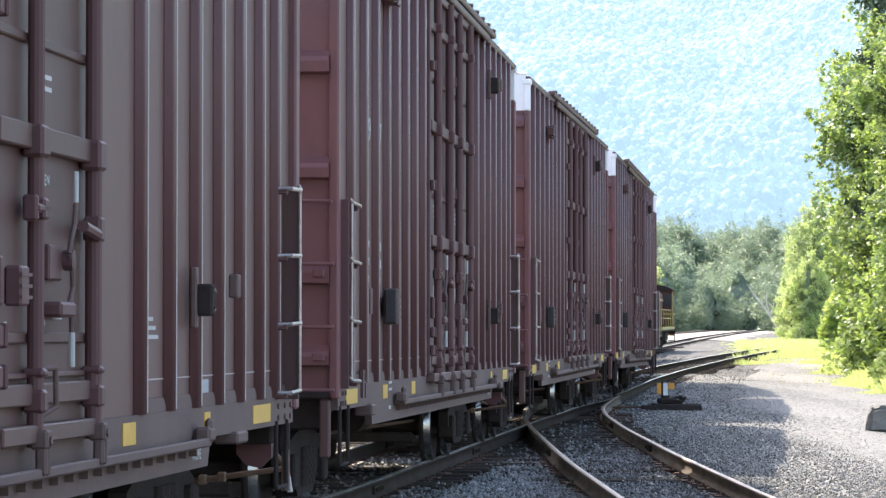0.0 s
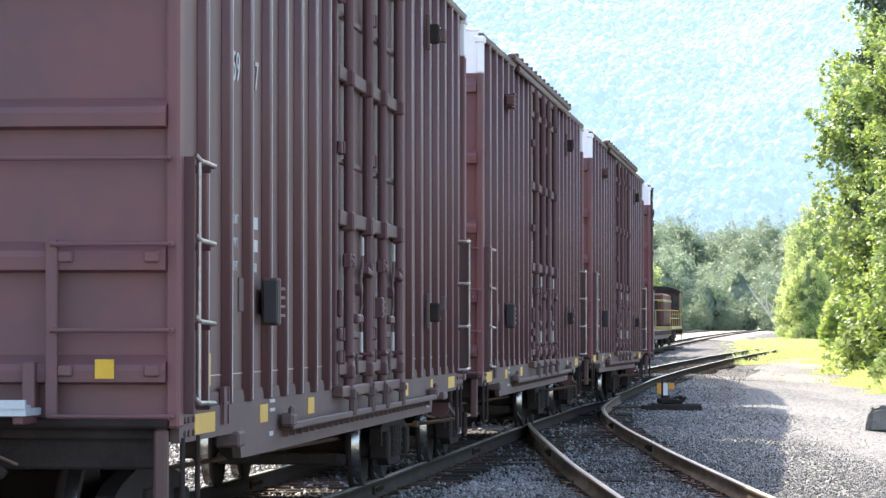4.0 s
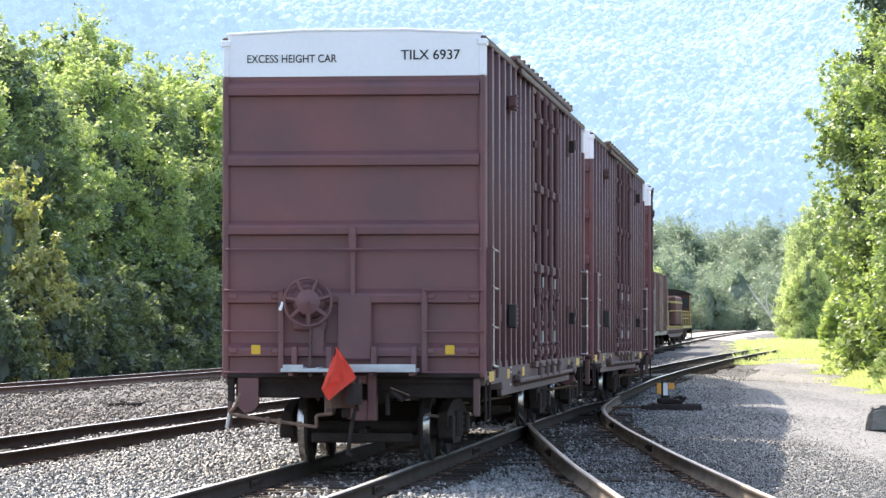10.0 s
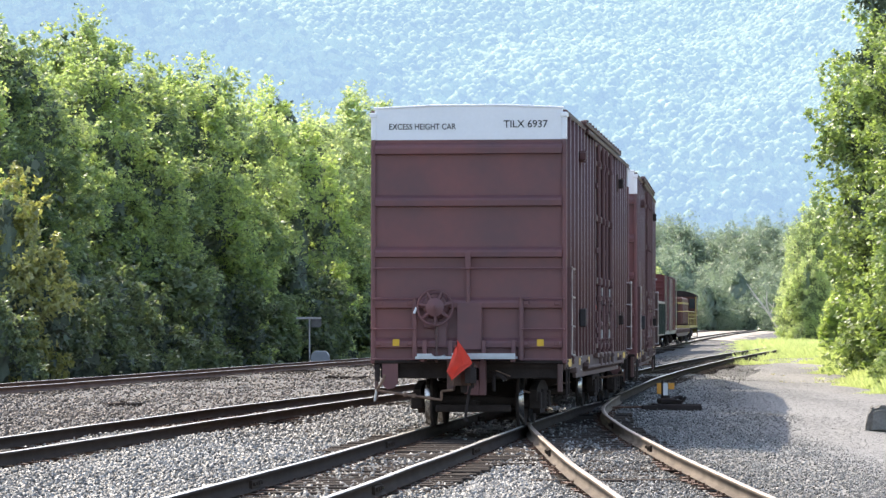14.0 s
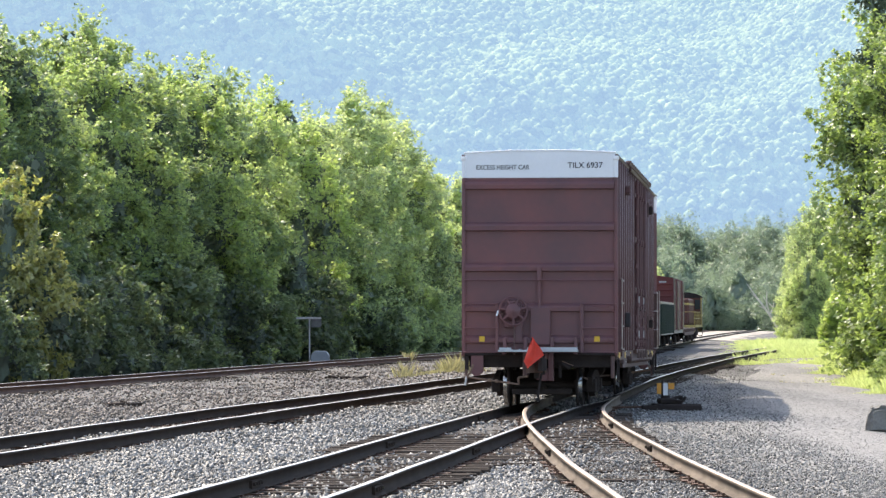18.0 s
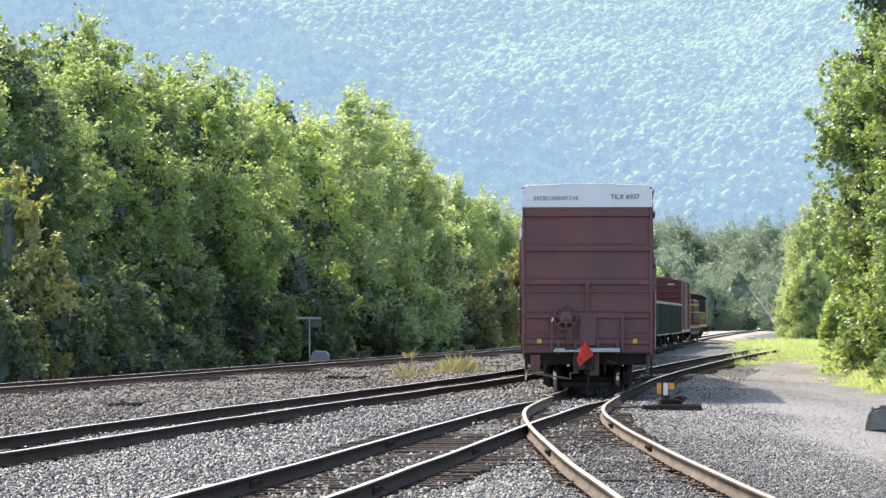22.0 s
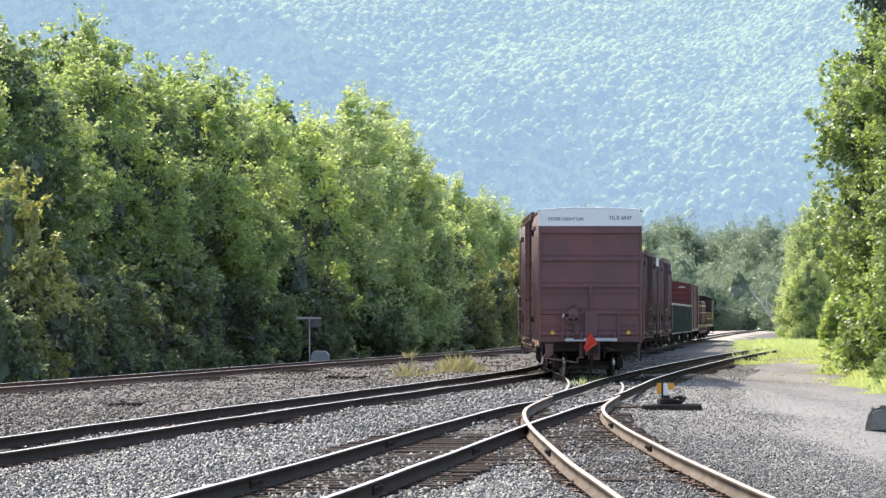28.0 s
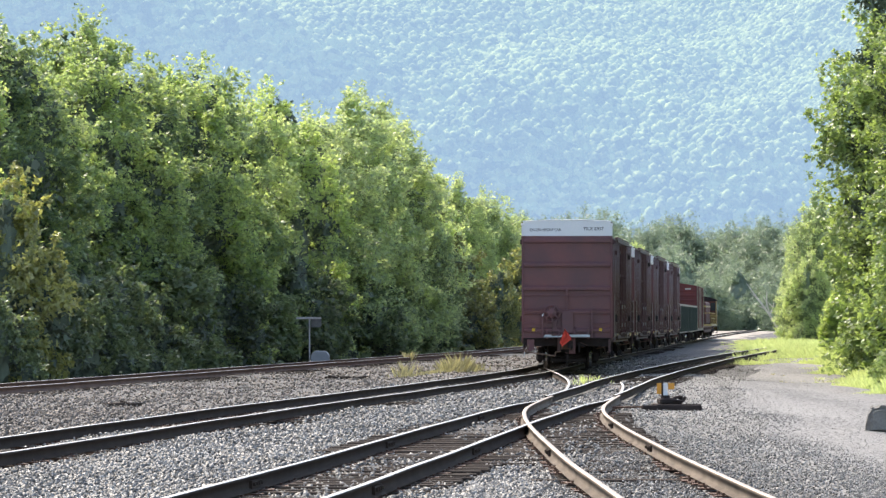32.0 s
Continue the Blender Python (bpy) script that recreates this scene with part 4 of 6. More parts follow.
    # words and numbers painted on the panels
    if s > 0:
        for words, size, y, z, dx in (("OPEN", 0.075, -1.26, 2.30, 0.016), ("OPEN", 0.075, 1.02, 2.30, 0.016), ("LD LMT", 0.085, -6.82, 2.31, -0.008), ("LT WT", 0.085, -6.82, 2.16, -0.008), ("CU FT", 0.085, -6.82, 2.01, -0.008), ("7500", 0.085, -5.98, 2.01, -0.008), ("VALVE", 0.09, 5.05, 0.86, 0.018),
                                      ("59", 0.27, -6.75, 3.28, -0.008), ("7", 0.27, -5.9, 3.28, -0.008)):
            share("lettering", text_mesh("lettering", words, size, M_LETTER), side, Matrix.Translation((BW + dx, y, z)) @ Euler((0, 0, math.pi / 2)).to_matrix().to_4x4() @ Matrix.Diagonal((1.15, 1, 1, 1)), "white stencilled lettering")
        for z in (2.31, 2.16):
            part("stencil_bar", boxes((BW - 0.016, BW - 0.01, -6.14, -5.82, z - 0.04, z + 0.04)), M_LETTER, side)
    # ladders at both ends of the side
    for y, w in ((-8.82, 0.50), (8.56, -0.46))[:1 if s < 0 else 2]:
        for z in (1.18, 1.65, 2.12, 2.58):
            part("side_rung", tubes((((BW + 0.12, y, z), (BW + 0.12, y + w, z - 0.01)), ((BW + 0.12, y, z), (BW + 0.10, y - w * 0.1, z + 0.03)), ((BW + 0.12, y + w, z - 0.01), (BW, y + w * 1.05, z - 0.01))), 0.015), M_WORN, side, "worn bright rung")
            part("rung_bracket", boxes((BW - 0.01, BW + 0.10, y + w - 0.02, y + w + 0.02, z - 0.05, z + 0.0), bevel=0.008), M_POST, side)
        part("side_stile", tubes((((BW + 0.115, y, 1.18), (BW + 0.115, y, 2.58)),), 0.013), M_WORN, side, "worn bright stile")
        part("ladder_plate", boxes((BW - 0.02, BW + 0.10, y - w * 0.12 - 0.012, y - w * 0.12 + 0.012, 1.12, 2.60), bevel=0.004), M_BOX if y > 0 else M_POST, side)
        part("stirrup", tubes((((BW + 0.02, y, 0.98), (BW + 0.02, y, 0.52)), ((BW + 0.02, y, 0.52), (BW + 0.02, y + w, 0.52)), ((BW + 0.02, y + w, 0.52), (BW + 0.02, y + w, 0.98))), 0.016), M_IRON, side)
    return side


def hi_cube():
    car = thing("boxcar", "tall brown double plug door boxcar with white end band", "boxcar", "hi-cube boxcars in the train")
    part("floor_pan", boxes((-BW + 0.05, BW - 0.05, -BL + 0.05, BL - 0.05, 0.98, 1.09), (-0.25, 0.25, -BL, BL, 0.72, 0.98)), M_IRON, car)
    bm = bmesh.new()
    prism(bm, ((-BW + 0.03, 5.08), (BW - 0.03, 5.08), (BW - 0.03, 5.15), (0.6, 5.195), (-0.6, 5.195), (-BW + 0.03, 5.15)), -BL + 0.05, BL - 0.05, "Y")
    part("roof", bm, M_GALV, car, "galvanised sheet roof")
    for s in (-1, 1):
        end_wall(car, s)
        side_wall(car, s)
        coupler(car, s * (BL + 0.05), s)
        truck(car, s * 6.85)
    # brake gear under the floor
    part("brake_cylinder", tubes((((0.7, -1.5, 0.72), (0.7, -0.8, 0.72)),), 0.17, 14), M_IRON, car)
    part("air_reservoir", tubes((((-0.8, 1.0, 0.75), (-0.8, 2.2, 0.75)),), 0.17, 14), M_IRON, car)
    part("brake_rod", tubes((((0.2, -6, 0.55), (0.6, 6, 0.5)), ((0.9, -7.9, 0.55), (0.9, -9.0, 0.6))), 0.02), M_RUST, car)
    return car


def gondola():
    half = 9.1
    car = thing("gondola_car", "dark green gondola car with pale top edge", "gondola car", "gondola cars in the train")
    part("floor_pan", boxes((-1.4, 1.4, -half, half, 0.95, 1.1), (-0.25, 0.25, -half, half, 0.7, 0.95)), M_IRON, car)
    for s in (-1, 1):
        sd = part("side_wall", boxes((s * 1.44 - 0.03, s * 1.44 + 0.03, -half, half, 0.85, 2.62)), M_GREEN, car)
        part("top_edge", boxes((s * 1.44 - 0.08, s * 1.44 + 0.08, -half, half, 2.62, 2.76), bevel=0.02), M_CREAM, sd, "pale worn top edge")
        part("lower_sill", boxes((s * 1.44 - 0.05, s * 1.44 + 0.06, -half + 0.6, half - 0.6, 0.82, 0.98)), M_CREAM, sd, "dusty pale side sill")
        for i in range(13):
            y = -half + 0.5 + i * (2 * half - 1) / 12
            part("side_post", boxes((s * 1.50 - 0.06, s * 1.50 + 0.06, y - 0.07, y + 0.07, 0.9, 2.62), bevel=0.02), M_GREEN, sd)
        en = part("end_wall", boxes((-1.44, 1.44, s * half - 0.04, s * half + 0.04, 1.0, 2.62)), M_GREEN, car)
        part("top_edge", boxes((-1.5, 1.5, s * half - 0.08, s * half + 0.08, 2.58, 2.75), bevel=0.02), M_CREAM, en)
        for z in (1.3, 1.75, 2.2):
            part("end_rib", boxes((-1.4, 1.4, s * half - 0.1, s * half + 0.1, z - 0.07, z + 0.07), bevel=0.02), M_GREEN, en)
        coupler(car, s * (half - 0.1), s)
        truck(car, s * 6.6)
    part("load", boxes((-1.38, 1.38, -half + 0.1, half - 0.1, 1.1, 1.5)), M_RUST, car, "rusty scrap load")
    return car


def red_boxcar():
    half, w, top = 8.35, 1.42, 4.28
    car = thing("boxcar", "older red boxcar with worn pale ladders", "boxcar")
    part("floor_pan", boxes((-w, w, -half, half, 0.95, 1.1), (-0.25, 0.25, -half, half, 0.7, 0.95)), M_IRON, car)
    bm = bmesh.new()
    prism(bm, ((-w - 0.04, top), (w + 0.04, top), (w + 0.04, top + 0.05), (0, top + 0.28), (-w - 0.04, top + 0.05)), -half - 0.05, half + 0.05, "Y")
    part("roof", bm, M_RED, car)
    for s in (-1, 1):
        sd = part("side_wall", boxes((s * w - 0.03, s * w + 0.03, -half, half, 1.0, top)), M_RED, car)
        part("lower_sill", boxes((s * w - 0.02, s * w + 0.05, -half, half, 0.84, 1.06)), M_CREAM, sd, "pale dusty sill")
        for y in (-1.55, 1.55):
            part("door_edge", boxes((s * (w + 0.07) - 0.04, s * (w + 0.07) + 0.04, y - 0.06, y + 0.06, 1.0, top - 0.05), bevel=0.01), M_CREAM, sd, "pale worn door edge")
        part("door", boxes((s * (w + 0.05) - 0.03, s * (w + 0.05) + 0.03, -1.5, 1.5, 1.05, top - 0.1), bevel=0.015), M_RED, sd)
        for y in (-half + 0.12, -half + 0.55, half - 0.12, half - 0.55):
            part("ladder_stile", tubes((((s * (w + 0.1), y, 1.0), (s * (w + 0.1), y, top)),), 0.025), M_CREAM, sd, "pale worn stile")
        for y in (-half + 0.33, half - 0.33):
            for i in range(9):
                part("ladder_rung", tubes((((s * (w + 0.1), y - 0.21, 1.15 + i * 0.36), (s * (w + 0.1), y + 0.21, 1.15 + i * 0.36)),), 0.02), M_CREAM, sd, "pale worn rung")
        for i in range(16):
            y = -half + 1.0 + i * (2 * half - 2.0) / 15
            part("side_rib", boxes((s * (w + 0.03) - 0.02, s * (w + 0.03) + 0.02, y - 0.04, y + 0.04, 1.06, top)), M_RED, sd)
        en = part("end_wall", boxes((-w, w, s * half - 0.03, s * half + 0.03, 1.0, top)), M_RED, car)
        for i in range(8):
            z = 1.3 + i * 0.38
            bm = bmesh.new()
            prism(bm, ((s * half, z - 0.12), (s * (half + 0.07), z - 0.03), (s * (half + 0.07), z + 0.03), (s * half, z + 0.12)), -w + 0.1, w - 0.1)
            part("end_rib", bm, M_RED, en)
        part("stencil_bar", boxes((0.55, 1.0, s * (half + 0.035), s * (half + 0.045), top - 0.24, top - 0.14)), M_LETTER, en)
        coupler(car, s * (half + 0.1), s)
        truck(car, s * 6.0)
    return car


def flat_car():
    """A long empty flat car."""
    half = 12.4
    car = thing("flat_car", "long low empty flat car with dusty sills", "flat car")
    part("deck", boxes((-1.42, 1.42, -half, half, 1.02, 1.12), bevel=0.015), M_TIE, car, "worn plank deck")
    part("center_sill", boxes((-0.3, 0.3, -half, half, 0.55, 1.02)), M_IRON, car)
    for s in (-1, 1):
        bm = bmesh.new()
        prism(bm, ((-half, 1.10), (-half, 0.86), (-half + 3.5, 0.62), (half - 3.5, 0.62), (half, 0.86), (half, 1.10)), s * 1.42, s * 1.47)
        sd = part("side_sill", bm, M_SILL, car, "dusty fish-belly side sill")
        for i in range(12):
            y = -half + 0.9 + i * (2 * half - 1.8) / 11
            part("stake_pocket", boxes((s * 1.5 - 0.05, s * 1.5 + 0.05, y - 0.07, y + 0.07, 0.85, 1.08), bevel=0.01), M_SILL, sd)
        coupler(car, s * (half - 0.1), s)
        truck(car, s * 9.5)
    return car


def locomotive():
    """A maroon and yellow switcher, cab leading, long hood behind."""
    car = thing("locomotive", "maroon and yellow diesel switcher locomotive with yellow railings", "locomotive")
    half = 9.2
    part("frame", boxes((-1.45, 1.45, -half, half, 1.0, 1.28), bevel=0.03), M_IRON, car)
    for s in (-1, 1):
        part("frame_stripe", boxes((s * 1.46 - 0.02, s * 1.46 + 0.02, -half, half, 1.12, 1.30)), M_LOCO_Y, car, "yellow frame stripe")
        part("fuel_tank", boxes((s * 0.95 - 0.4, s * 0.95 + 0.4, -2.0, 2.0, 0.45, 1.0), bevel=0.08), M_IRON, car)
    hood = part("hood", boxes((-0.92, 0.92, -half + 1.0, 5.0, 1.28, 3.35), bevel=0.12), M_LOCO, car, "maroon engine hood")
    for i in range(8):
        y = -half + 1.8 + i * 1.4
        for s in (-1, 1):
            part("hood_door", boxes((s * 0.93 - 0.02, s * 0.93 + 0.02, y - 0.55, y + 0.55, 1.4, 2.8), bevel=0.01), M_LOCO, hood)
    part("hood_stripe", boxes((-0.95, 0.95, -half + 0.97, 5.02, 2.84, 2.98)), M_LOCO_Y, hood, "yellow stripe")
    part("radiator_grille", boxes((-0.6, 0.6, -half + 0.93, -half + 1.02, 1.7, 2.9), bevel=0.02), M_IRON, hood)
    part("headlight", tubes((((0, -half + 1.05, 3.15), (0, -half + 0.9, 3.15)),), 0.14, 14), M_GLASS, hood)
    for y in (-4.0, 0.0):
        part("exhaust_stack", tubes((((0, y, 3.3), (0, y, 3.75)),), 0.16, 12), M_IRON, hood)
    cab = part("cab", boxes((-1.52, 1.52, 5.0, 8.2, 1.28, 3.55), bevel=0.04), M_LOCO, car, "maroon cab with arched roof")
    bm = bmesh.new()
    arc = [(1.68 * math.sin(a), 3.50 + 0.42 * (math.cos(a) - math.cos(1.25)) / (1 - math.cos(1.25))) for a in np.linspace(-1.25, 1.25, 13)]
    prism(bm, arc + [(1.5, 3.46), (-1.5, 3.46)], 4.8, 8.5, "Y")
    part("cab_roof", bm, M_IRON, cab, "dark arched roof")
    for s in (-1, 1):
        for y in (5.9, 7.2):
            part("cab_window", boxes((s * 1.53 - 0.015, s * 1.53 + 0.015, y - 0.45, y + 0.45, 2.5, 3.25), bevel=0.01), M_GLASS, cab)
        part("cab_end_window", boxes((s * 1.2 - 0.2, s * 1.2 + 0.2, 4.97, 5.01, 2.55, 3.3), bevel=0.01), M_GLASS, cab)
        part("cab_stripe", boxes((s * 1.53 - 0.02, s * 1.53 + 0.02, 5.0, 8.2, 2.0, 2.12)), M_LOCO_Y, cab)
        part("cab_end_stripe", boxes((s * 1.22 - 0.28, s * 1.22 + 0.28, 4.97, 4.995, 2.0, 2.12)), M_LOCO_Y, cab)
        part("cab_post", boxes((s * 1.5 - 0.04, s * 1.5 + 0.04, 4.93, 5.03, 1.28, 3.5)), M_LOCO_Y, cab, "yellow corner post")
        rails = []
        for i in range(5):
            y = -half + 0.2 + i * 3.4
            rails.append(((s * 1.4, y, 1.28), (s * 1.4, y, 2.3)))
        rails += [((s * 1.4, -half + 0.2, 2.3), (s * 1.4, 4.9, 2.3)), ((s * 1.4, -half + 0.2, 1.8), (s * 1.4, 4.9, 1.8)), ((s * 1.4, -half + 0.2, 2.3), (s * 0.5, -half + 0.2, 2.3)), ((s * 0.5, -half + 0.2, 2.3), (s * 0.5, -half + 0.2, 1.28))]
        part("handrail", tubes(rails, 0.028), M_LOCO_Y, car, "yellow handrail")
        for yy in (-half + 0.3, half - 0.3):
            part("steps", boxes(*[(s * 1.3 - 0.2, s * 1.3 + 0.2, yy - 0.3, yy + 0.3, z, z + 0.04) for z in (0.4, 0.7, 1.0)], (s * 1.48 - 0.02, s * 1.48 + 0.02, yy - 0.32, yy + 0.32, 0.4, 1.05)), M_IRON, car)
    for s in (-1, 1):
        part("end_plate", boxes((-1.45, 1.45, s * half - 0.05, s * half + 0.05, 0.75, 1.3), bevel=0.02), M_LOCO_Y, car)
        coupler(car, s * (half - 0.1), s)
        truck(car, s * 6.0)
    return car


first = hi_cube()
BOXCARS = [first] + [copy_thing(first, Matrix()) for _ in range(4)]
tagged(BOXCARS[0], "tall brown boxcar, last in train, with orange flag")
green1 = gondola()
CONSIST = [(b, 20.2, 6.85) for b in BOXCARS] + [(green1, 19.6, 6.6), (copy_thing(green1, Matrix()), 19.6, 6.6), (red_boxcar(), 18.0, 6.0), (flat_car(), 26.0, 9.5), (locomotive(), 19.6, 6.0)]
last_end = next(c for c in BOXCARS[0].children if c.name.startswith("end_wall") and abs(c.matrix_basis[0][0] - 1) < 0.01)
share("lettering", text_mesh("lettering", "EXCESS HEIGHT CAR", 0.135, M_BLACK), last_end, Matrix.Translation((-0.755, -BL - 0.016, 4.87)) @ Matrix.Diagonal((0.86, 1, 1, 1)), "black words on the white band")
share("lettering", text_mesh("lettering", "TILX 6937", 0.165, M_BLACK), last_end, Matrix.Translation((0.925, -BL - 0.016, 4.905)), "black reporting mark")


def flag():
    """Orange cloth flag on a short staff at the rear coupler."""
    bm = bmesh.new()
    top, right, low, left = (-0.08, 1.42), (0.18, 1.07), (-0.17, 0.79), (-0.25, 0.93)
    n = 8
    grid = []
    for i in range(n + 1):
        u = i / n
        a = Vector((top[0] + (left[0] - top[0]) * u, 0, top[1] + (left[1] - top[1]) * u))
        b = Vector((top[0] + (right[0] - top[0]) * u, 0, top[1] + (right[1] - top[1]) * u))
        if u > 0.85:
            b = Vector((right[0] + (low[0] - right[0]) * (u - 0.85) / 0.5, 0, right[1] + (low[1] - right[1]) * (u - 0.85) / 0.5))
        row = []
        for j in range(n + 1):
            p = a.lerp(b, j / n)
            p.y = -BL - 0.95 + 0.03 * math.sin(j * 0.9 + i * 0.5)
            row.append(bm.verts.new(p))
        grid.append(row)
    low_v = [bm.verts.new((left[0] + (low[0] - left[0]) * 1.0, -BL - 0.95, low[1]))]
    for i in range(n):
        for j in range(n):
            bm.faces.new((grid[i][j], grid[i][j + 1], grid[i + 1][j + 1], grid[i + 1][j]))
    for j in range(n):
        bm.faces.new((grid[n][j], grid[n][j + 1], low_v[0]))
    bmesh.ops.solidify(bm, geom=bm.faces[:], thickness=0.006)
    fl = part("flag", bm, M_ORANGE, BOXCARS[0], "bright orange cloth marker flag")
    part("staff", tubes((((-0.09, -BL - 0.935, 1.40), (-0.12, -BL - 0.90, 0.95)), ((-0.12, -BL - 0.90, 0.95), (-0.05, -BL - 0.75, 0.92))), 0.012), M_IRON, fl)


flag()


# ---- plants ----
def unit(a):
    return a / (np.linalg.norm(a, axis=-1)[..., None] + 1e-6)


def crown_mesh(name, seed, height, radius, leaves, leaf, material, base=0.12, lobes=26, clump=(0.35, 0.75), core=0.5, full=0.0, deep=0.11, inner=None):
    """A crown of many leafy clumps on uneven lobes, with pointed shoots at the rim and gaps between, round an added
    inner mass, mostly dark to paint the shade inside.
    """
    r = np.random.RandomState(seed)
    # lobes on an uneven body
    z = (np.arange(lobes) + r.uniform(0, 1, lobes)) / lobes
    ang = np.arange(lobes) * 2.4 + r.uniform(-0.6, 0.6, lobes)
    prof = np.interp(z, (0, 0.12, 0.4, 0.7, 0.9, 1), np.array((0.85, 0.98, 1.0, 0.80, 0.50, 0.12)) * (1 - full) + full * np.array((0.75, 0.85, 1.0, 1.02, 0.75, 0.25)))
    size = radius * r.uniform(0.26, 0.48, lobes) * np.interp(z, (0, 0.7, 1), (1.1, 1.0, 0.72))
    rad = np.maximum(radius * prof * r.uniform(0.8, 1.1, lobes) - size * 0.9, 0.05)
    centre = np.stack((rad * np.cos(ang), rad * np.sin(ang), height * (base + (1 - base) * z) - size * (0.3 + 0.65 * z)), -1)
    outward = np.stack((np.cos(ang), np.sin(ang), np.zeros(lobes)), -1)
    # clumps over the open side of each lobe
    per = 180
    n = leaves // per
    b = r.choice(lobes, n, p=size ** 2 / (size ** 2).sum())
    d = unit(unit(r.normal(size=(n, 3))) + outward[b] * (0.75 * (1 - z[b] ** 2))[:, None] + np.array((0, 0, 0.30)))
    c = r.uniform(clump[0], clump[1], n) * radius / 4.2
    mid = centre[b] + d * (size[b] * r.uniform(0.68, 1.0, n))[:, None]
    # leaves over the dome of each clump, some inside, some on shoots that point up and out
    q = np.repeat(np.arange(n), per)
    m = n * per
    dome = unit(unit(r.normal(size=(m, 3))) + d[q] * 0.35 + np.array((0, 0, 0.45)))
    reach = c[q] * np.clip(1.0 - np.abs(r.normal(size=m)) * 0.28, 0.15, 1.1)
    p = mid[q] + dome * reach[:, None] * np.array((1.0, 1.0, 0.72))
    shoots = 4
    way = unit(d[:, None] * 0.8 + np.array((0, 0, 0.75)) + r.normal(size=(n, shoots, 3)) * 0.55)
    k = r.randint(0, shoots, m)
    t = r.uniform(0.4, 1.0, m)
    on = r.uniform(0, 1, m) < 0.34
    w = way[q, k]
    shoot = mid[q] + w * (c[q] * (0.5 + 1.0 * t) * (1 + 0.2 * z[b[q]] ** 3))[:, None] + r.normal(size=(m, 3)) * (c[q] * (0.19 - 0.10 * t))[:, None]
    p = np.where(on[:, None], shoot, p)
    loose = r.uniform(0, 1, m) < 0.05
    p += r.normal(size=(m, 3)) * (c[q] * 0.4 * loose)[:, None]
    face = unit(np.array((0, 0, 0.62)) + dome * 0.45 + r.normal(size=(m, 3)) * 0.42)
    lie = d[q] * 0.5 + dome * 0.4 + r.normal(size=(m, 3)) * 0.8
    out = unit(lie - face * (lie * face).sum(1)[:, None])
    across = np.cross(face, out)
    L = (leaf * r.uniform(0.65, 1.35, m))[:, None]
    v = np.stack((p - out * L * 0.5 + across * L * 0.42, p + out * L * 0.55 - face * L * 0.12, p - out * L * 0.45 - across * L * 0.46), 1).reshape(-1, 3)
    f = np.arange(m * 3).reshape(-1, 3)
    # uneven hull added inside to block light; its usual dark colour paints inner shade
    na, nz = 22, 16
    ia, iz = np.meshgrid(np.arange(na), np.arange(nz))
    a, u = ia * math.tau / na, iz / (nz - 1)
    rr = radius * core * 0.72 * np.interp(u, (0, 0.05, 0.4, 0.7, 0.9, 1), (0.5, 0.95, 1.0, 0.78, 0.42, 0.02)) * (1 + 0.16 * np.sin(a * 2 + seed) + 0.12 * np.sin(a * 5 + seed * 2.1 + u * 5)) * r.uniform(0.75, 1.2, a.shape)
    hull = np.stack((rr * np.cos(a), rr * np.sin(a), height * (base + (0.90 - base) * u) + r.uniform(-0.25, 0.25, a.shape)), -1).reshape(-1, 3)
    q = (np.arange(nz - 1)[:, None] * na + np.arange(na)[None]).ravel()
    q2 = (np.arange(nz - 1)[:, None] * na + (np.arange(na)[None] + 1) % na).ravel()
    f2 = np.concatenate((np.stack((q, q2, q2 + na), -1), np.stack((q, q2 + na, q + na), -1)))
    # leaves deep in the lobes, in the same inner colour
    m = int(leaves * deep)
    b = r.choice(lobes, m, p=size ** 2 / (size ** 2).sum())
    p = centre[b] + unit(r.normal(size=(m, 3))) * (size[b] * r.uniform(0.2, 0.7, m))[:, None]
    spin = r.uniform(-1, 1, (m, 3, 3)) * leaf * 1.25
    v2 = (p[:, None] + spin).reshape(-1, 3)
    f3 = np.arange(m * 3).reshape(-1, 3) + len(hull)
    return raw(name, v, f, material), raw("inner_mass", np.concatenate((hull, v2)), np.concatenate((f2, f3)), inner or M_TWIG_SHADE)


def trunk_mesh(height, radius, seed):
    r = random.Random(seed)
    bm = bmesh.new()
    a = Vector((0, 0, -0.3))
    rad = height * 0.017
    tops = []
    for i in range(5):
        b = Vector((r.uniform(-0.2, 0.2) * (i + 1) * 0.4, r.uniform(-0.2, 0.2) * (i + 1) * 0.4, height * (i + 1) * 0.145))
        tube(bm, a, b, rad, rad * 0.8, 7)
        rad *= 0.8
        a = b
        tops.append((b, rad))
    for b, rr in tops:
        for _ in range(2):
            t = r.uniform(0, math.tau)
            k = 0.62 * (1 - 0.9 * b.z / height)
            e = b + Vector((math.cos(t) * radius * k, math.sin(t) * radius * k, height * r.uniform(0.05, 0.13)))
            mid = b.lerp(e, 0.5) + Vector((0, 0, height * 0.03))
            tube(bm, b, mid, rr * 0.7, rr * 0.45, 5)
            tube(bm, mid, e, rr * 0.45, rr * 0.12, 4)
    return bm


def tree_kind(name, label, category, group, seed, height, radius, leaves, leaf, material, **shape):
    t = thing(name, label, category, group)
    part("trunk", trunk_mesh(height, radius, seed), M_BARK, t)
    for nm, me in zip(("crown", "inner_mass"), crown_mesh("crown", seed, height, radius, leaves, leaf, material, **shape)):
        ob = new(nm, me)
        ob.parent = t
    return t


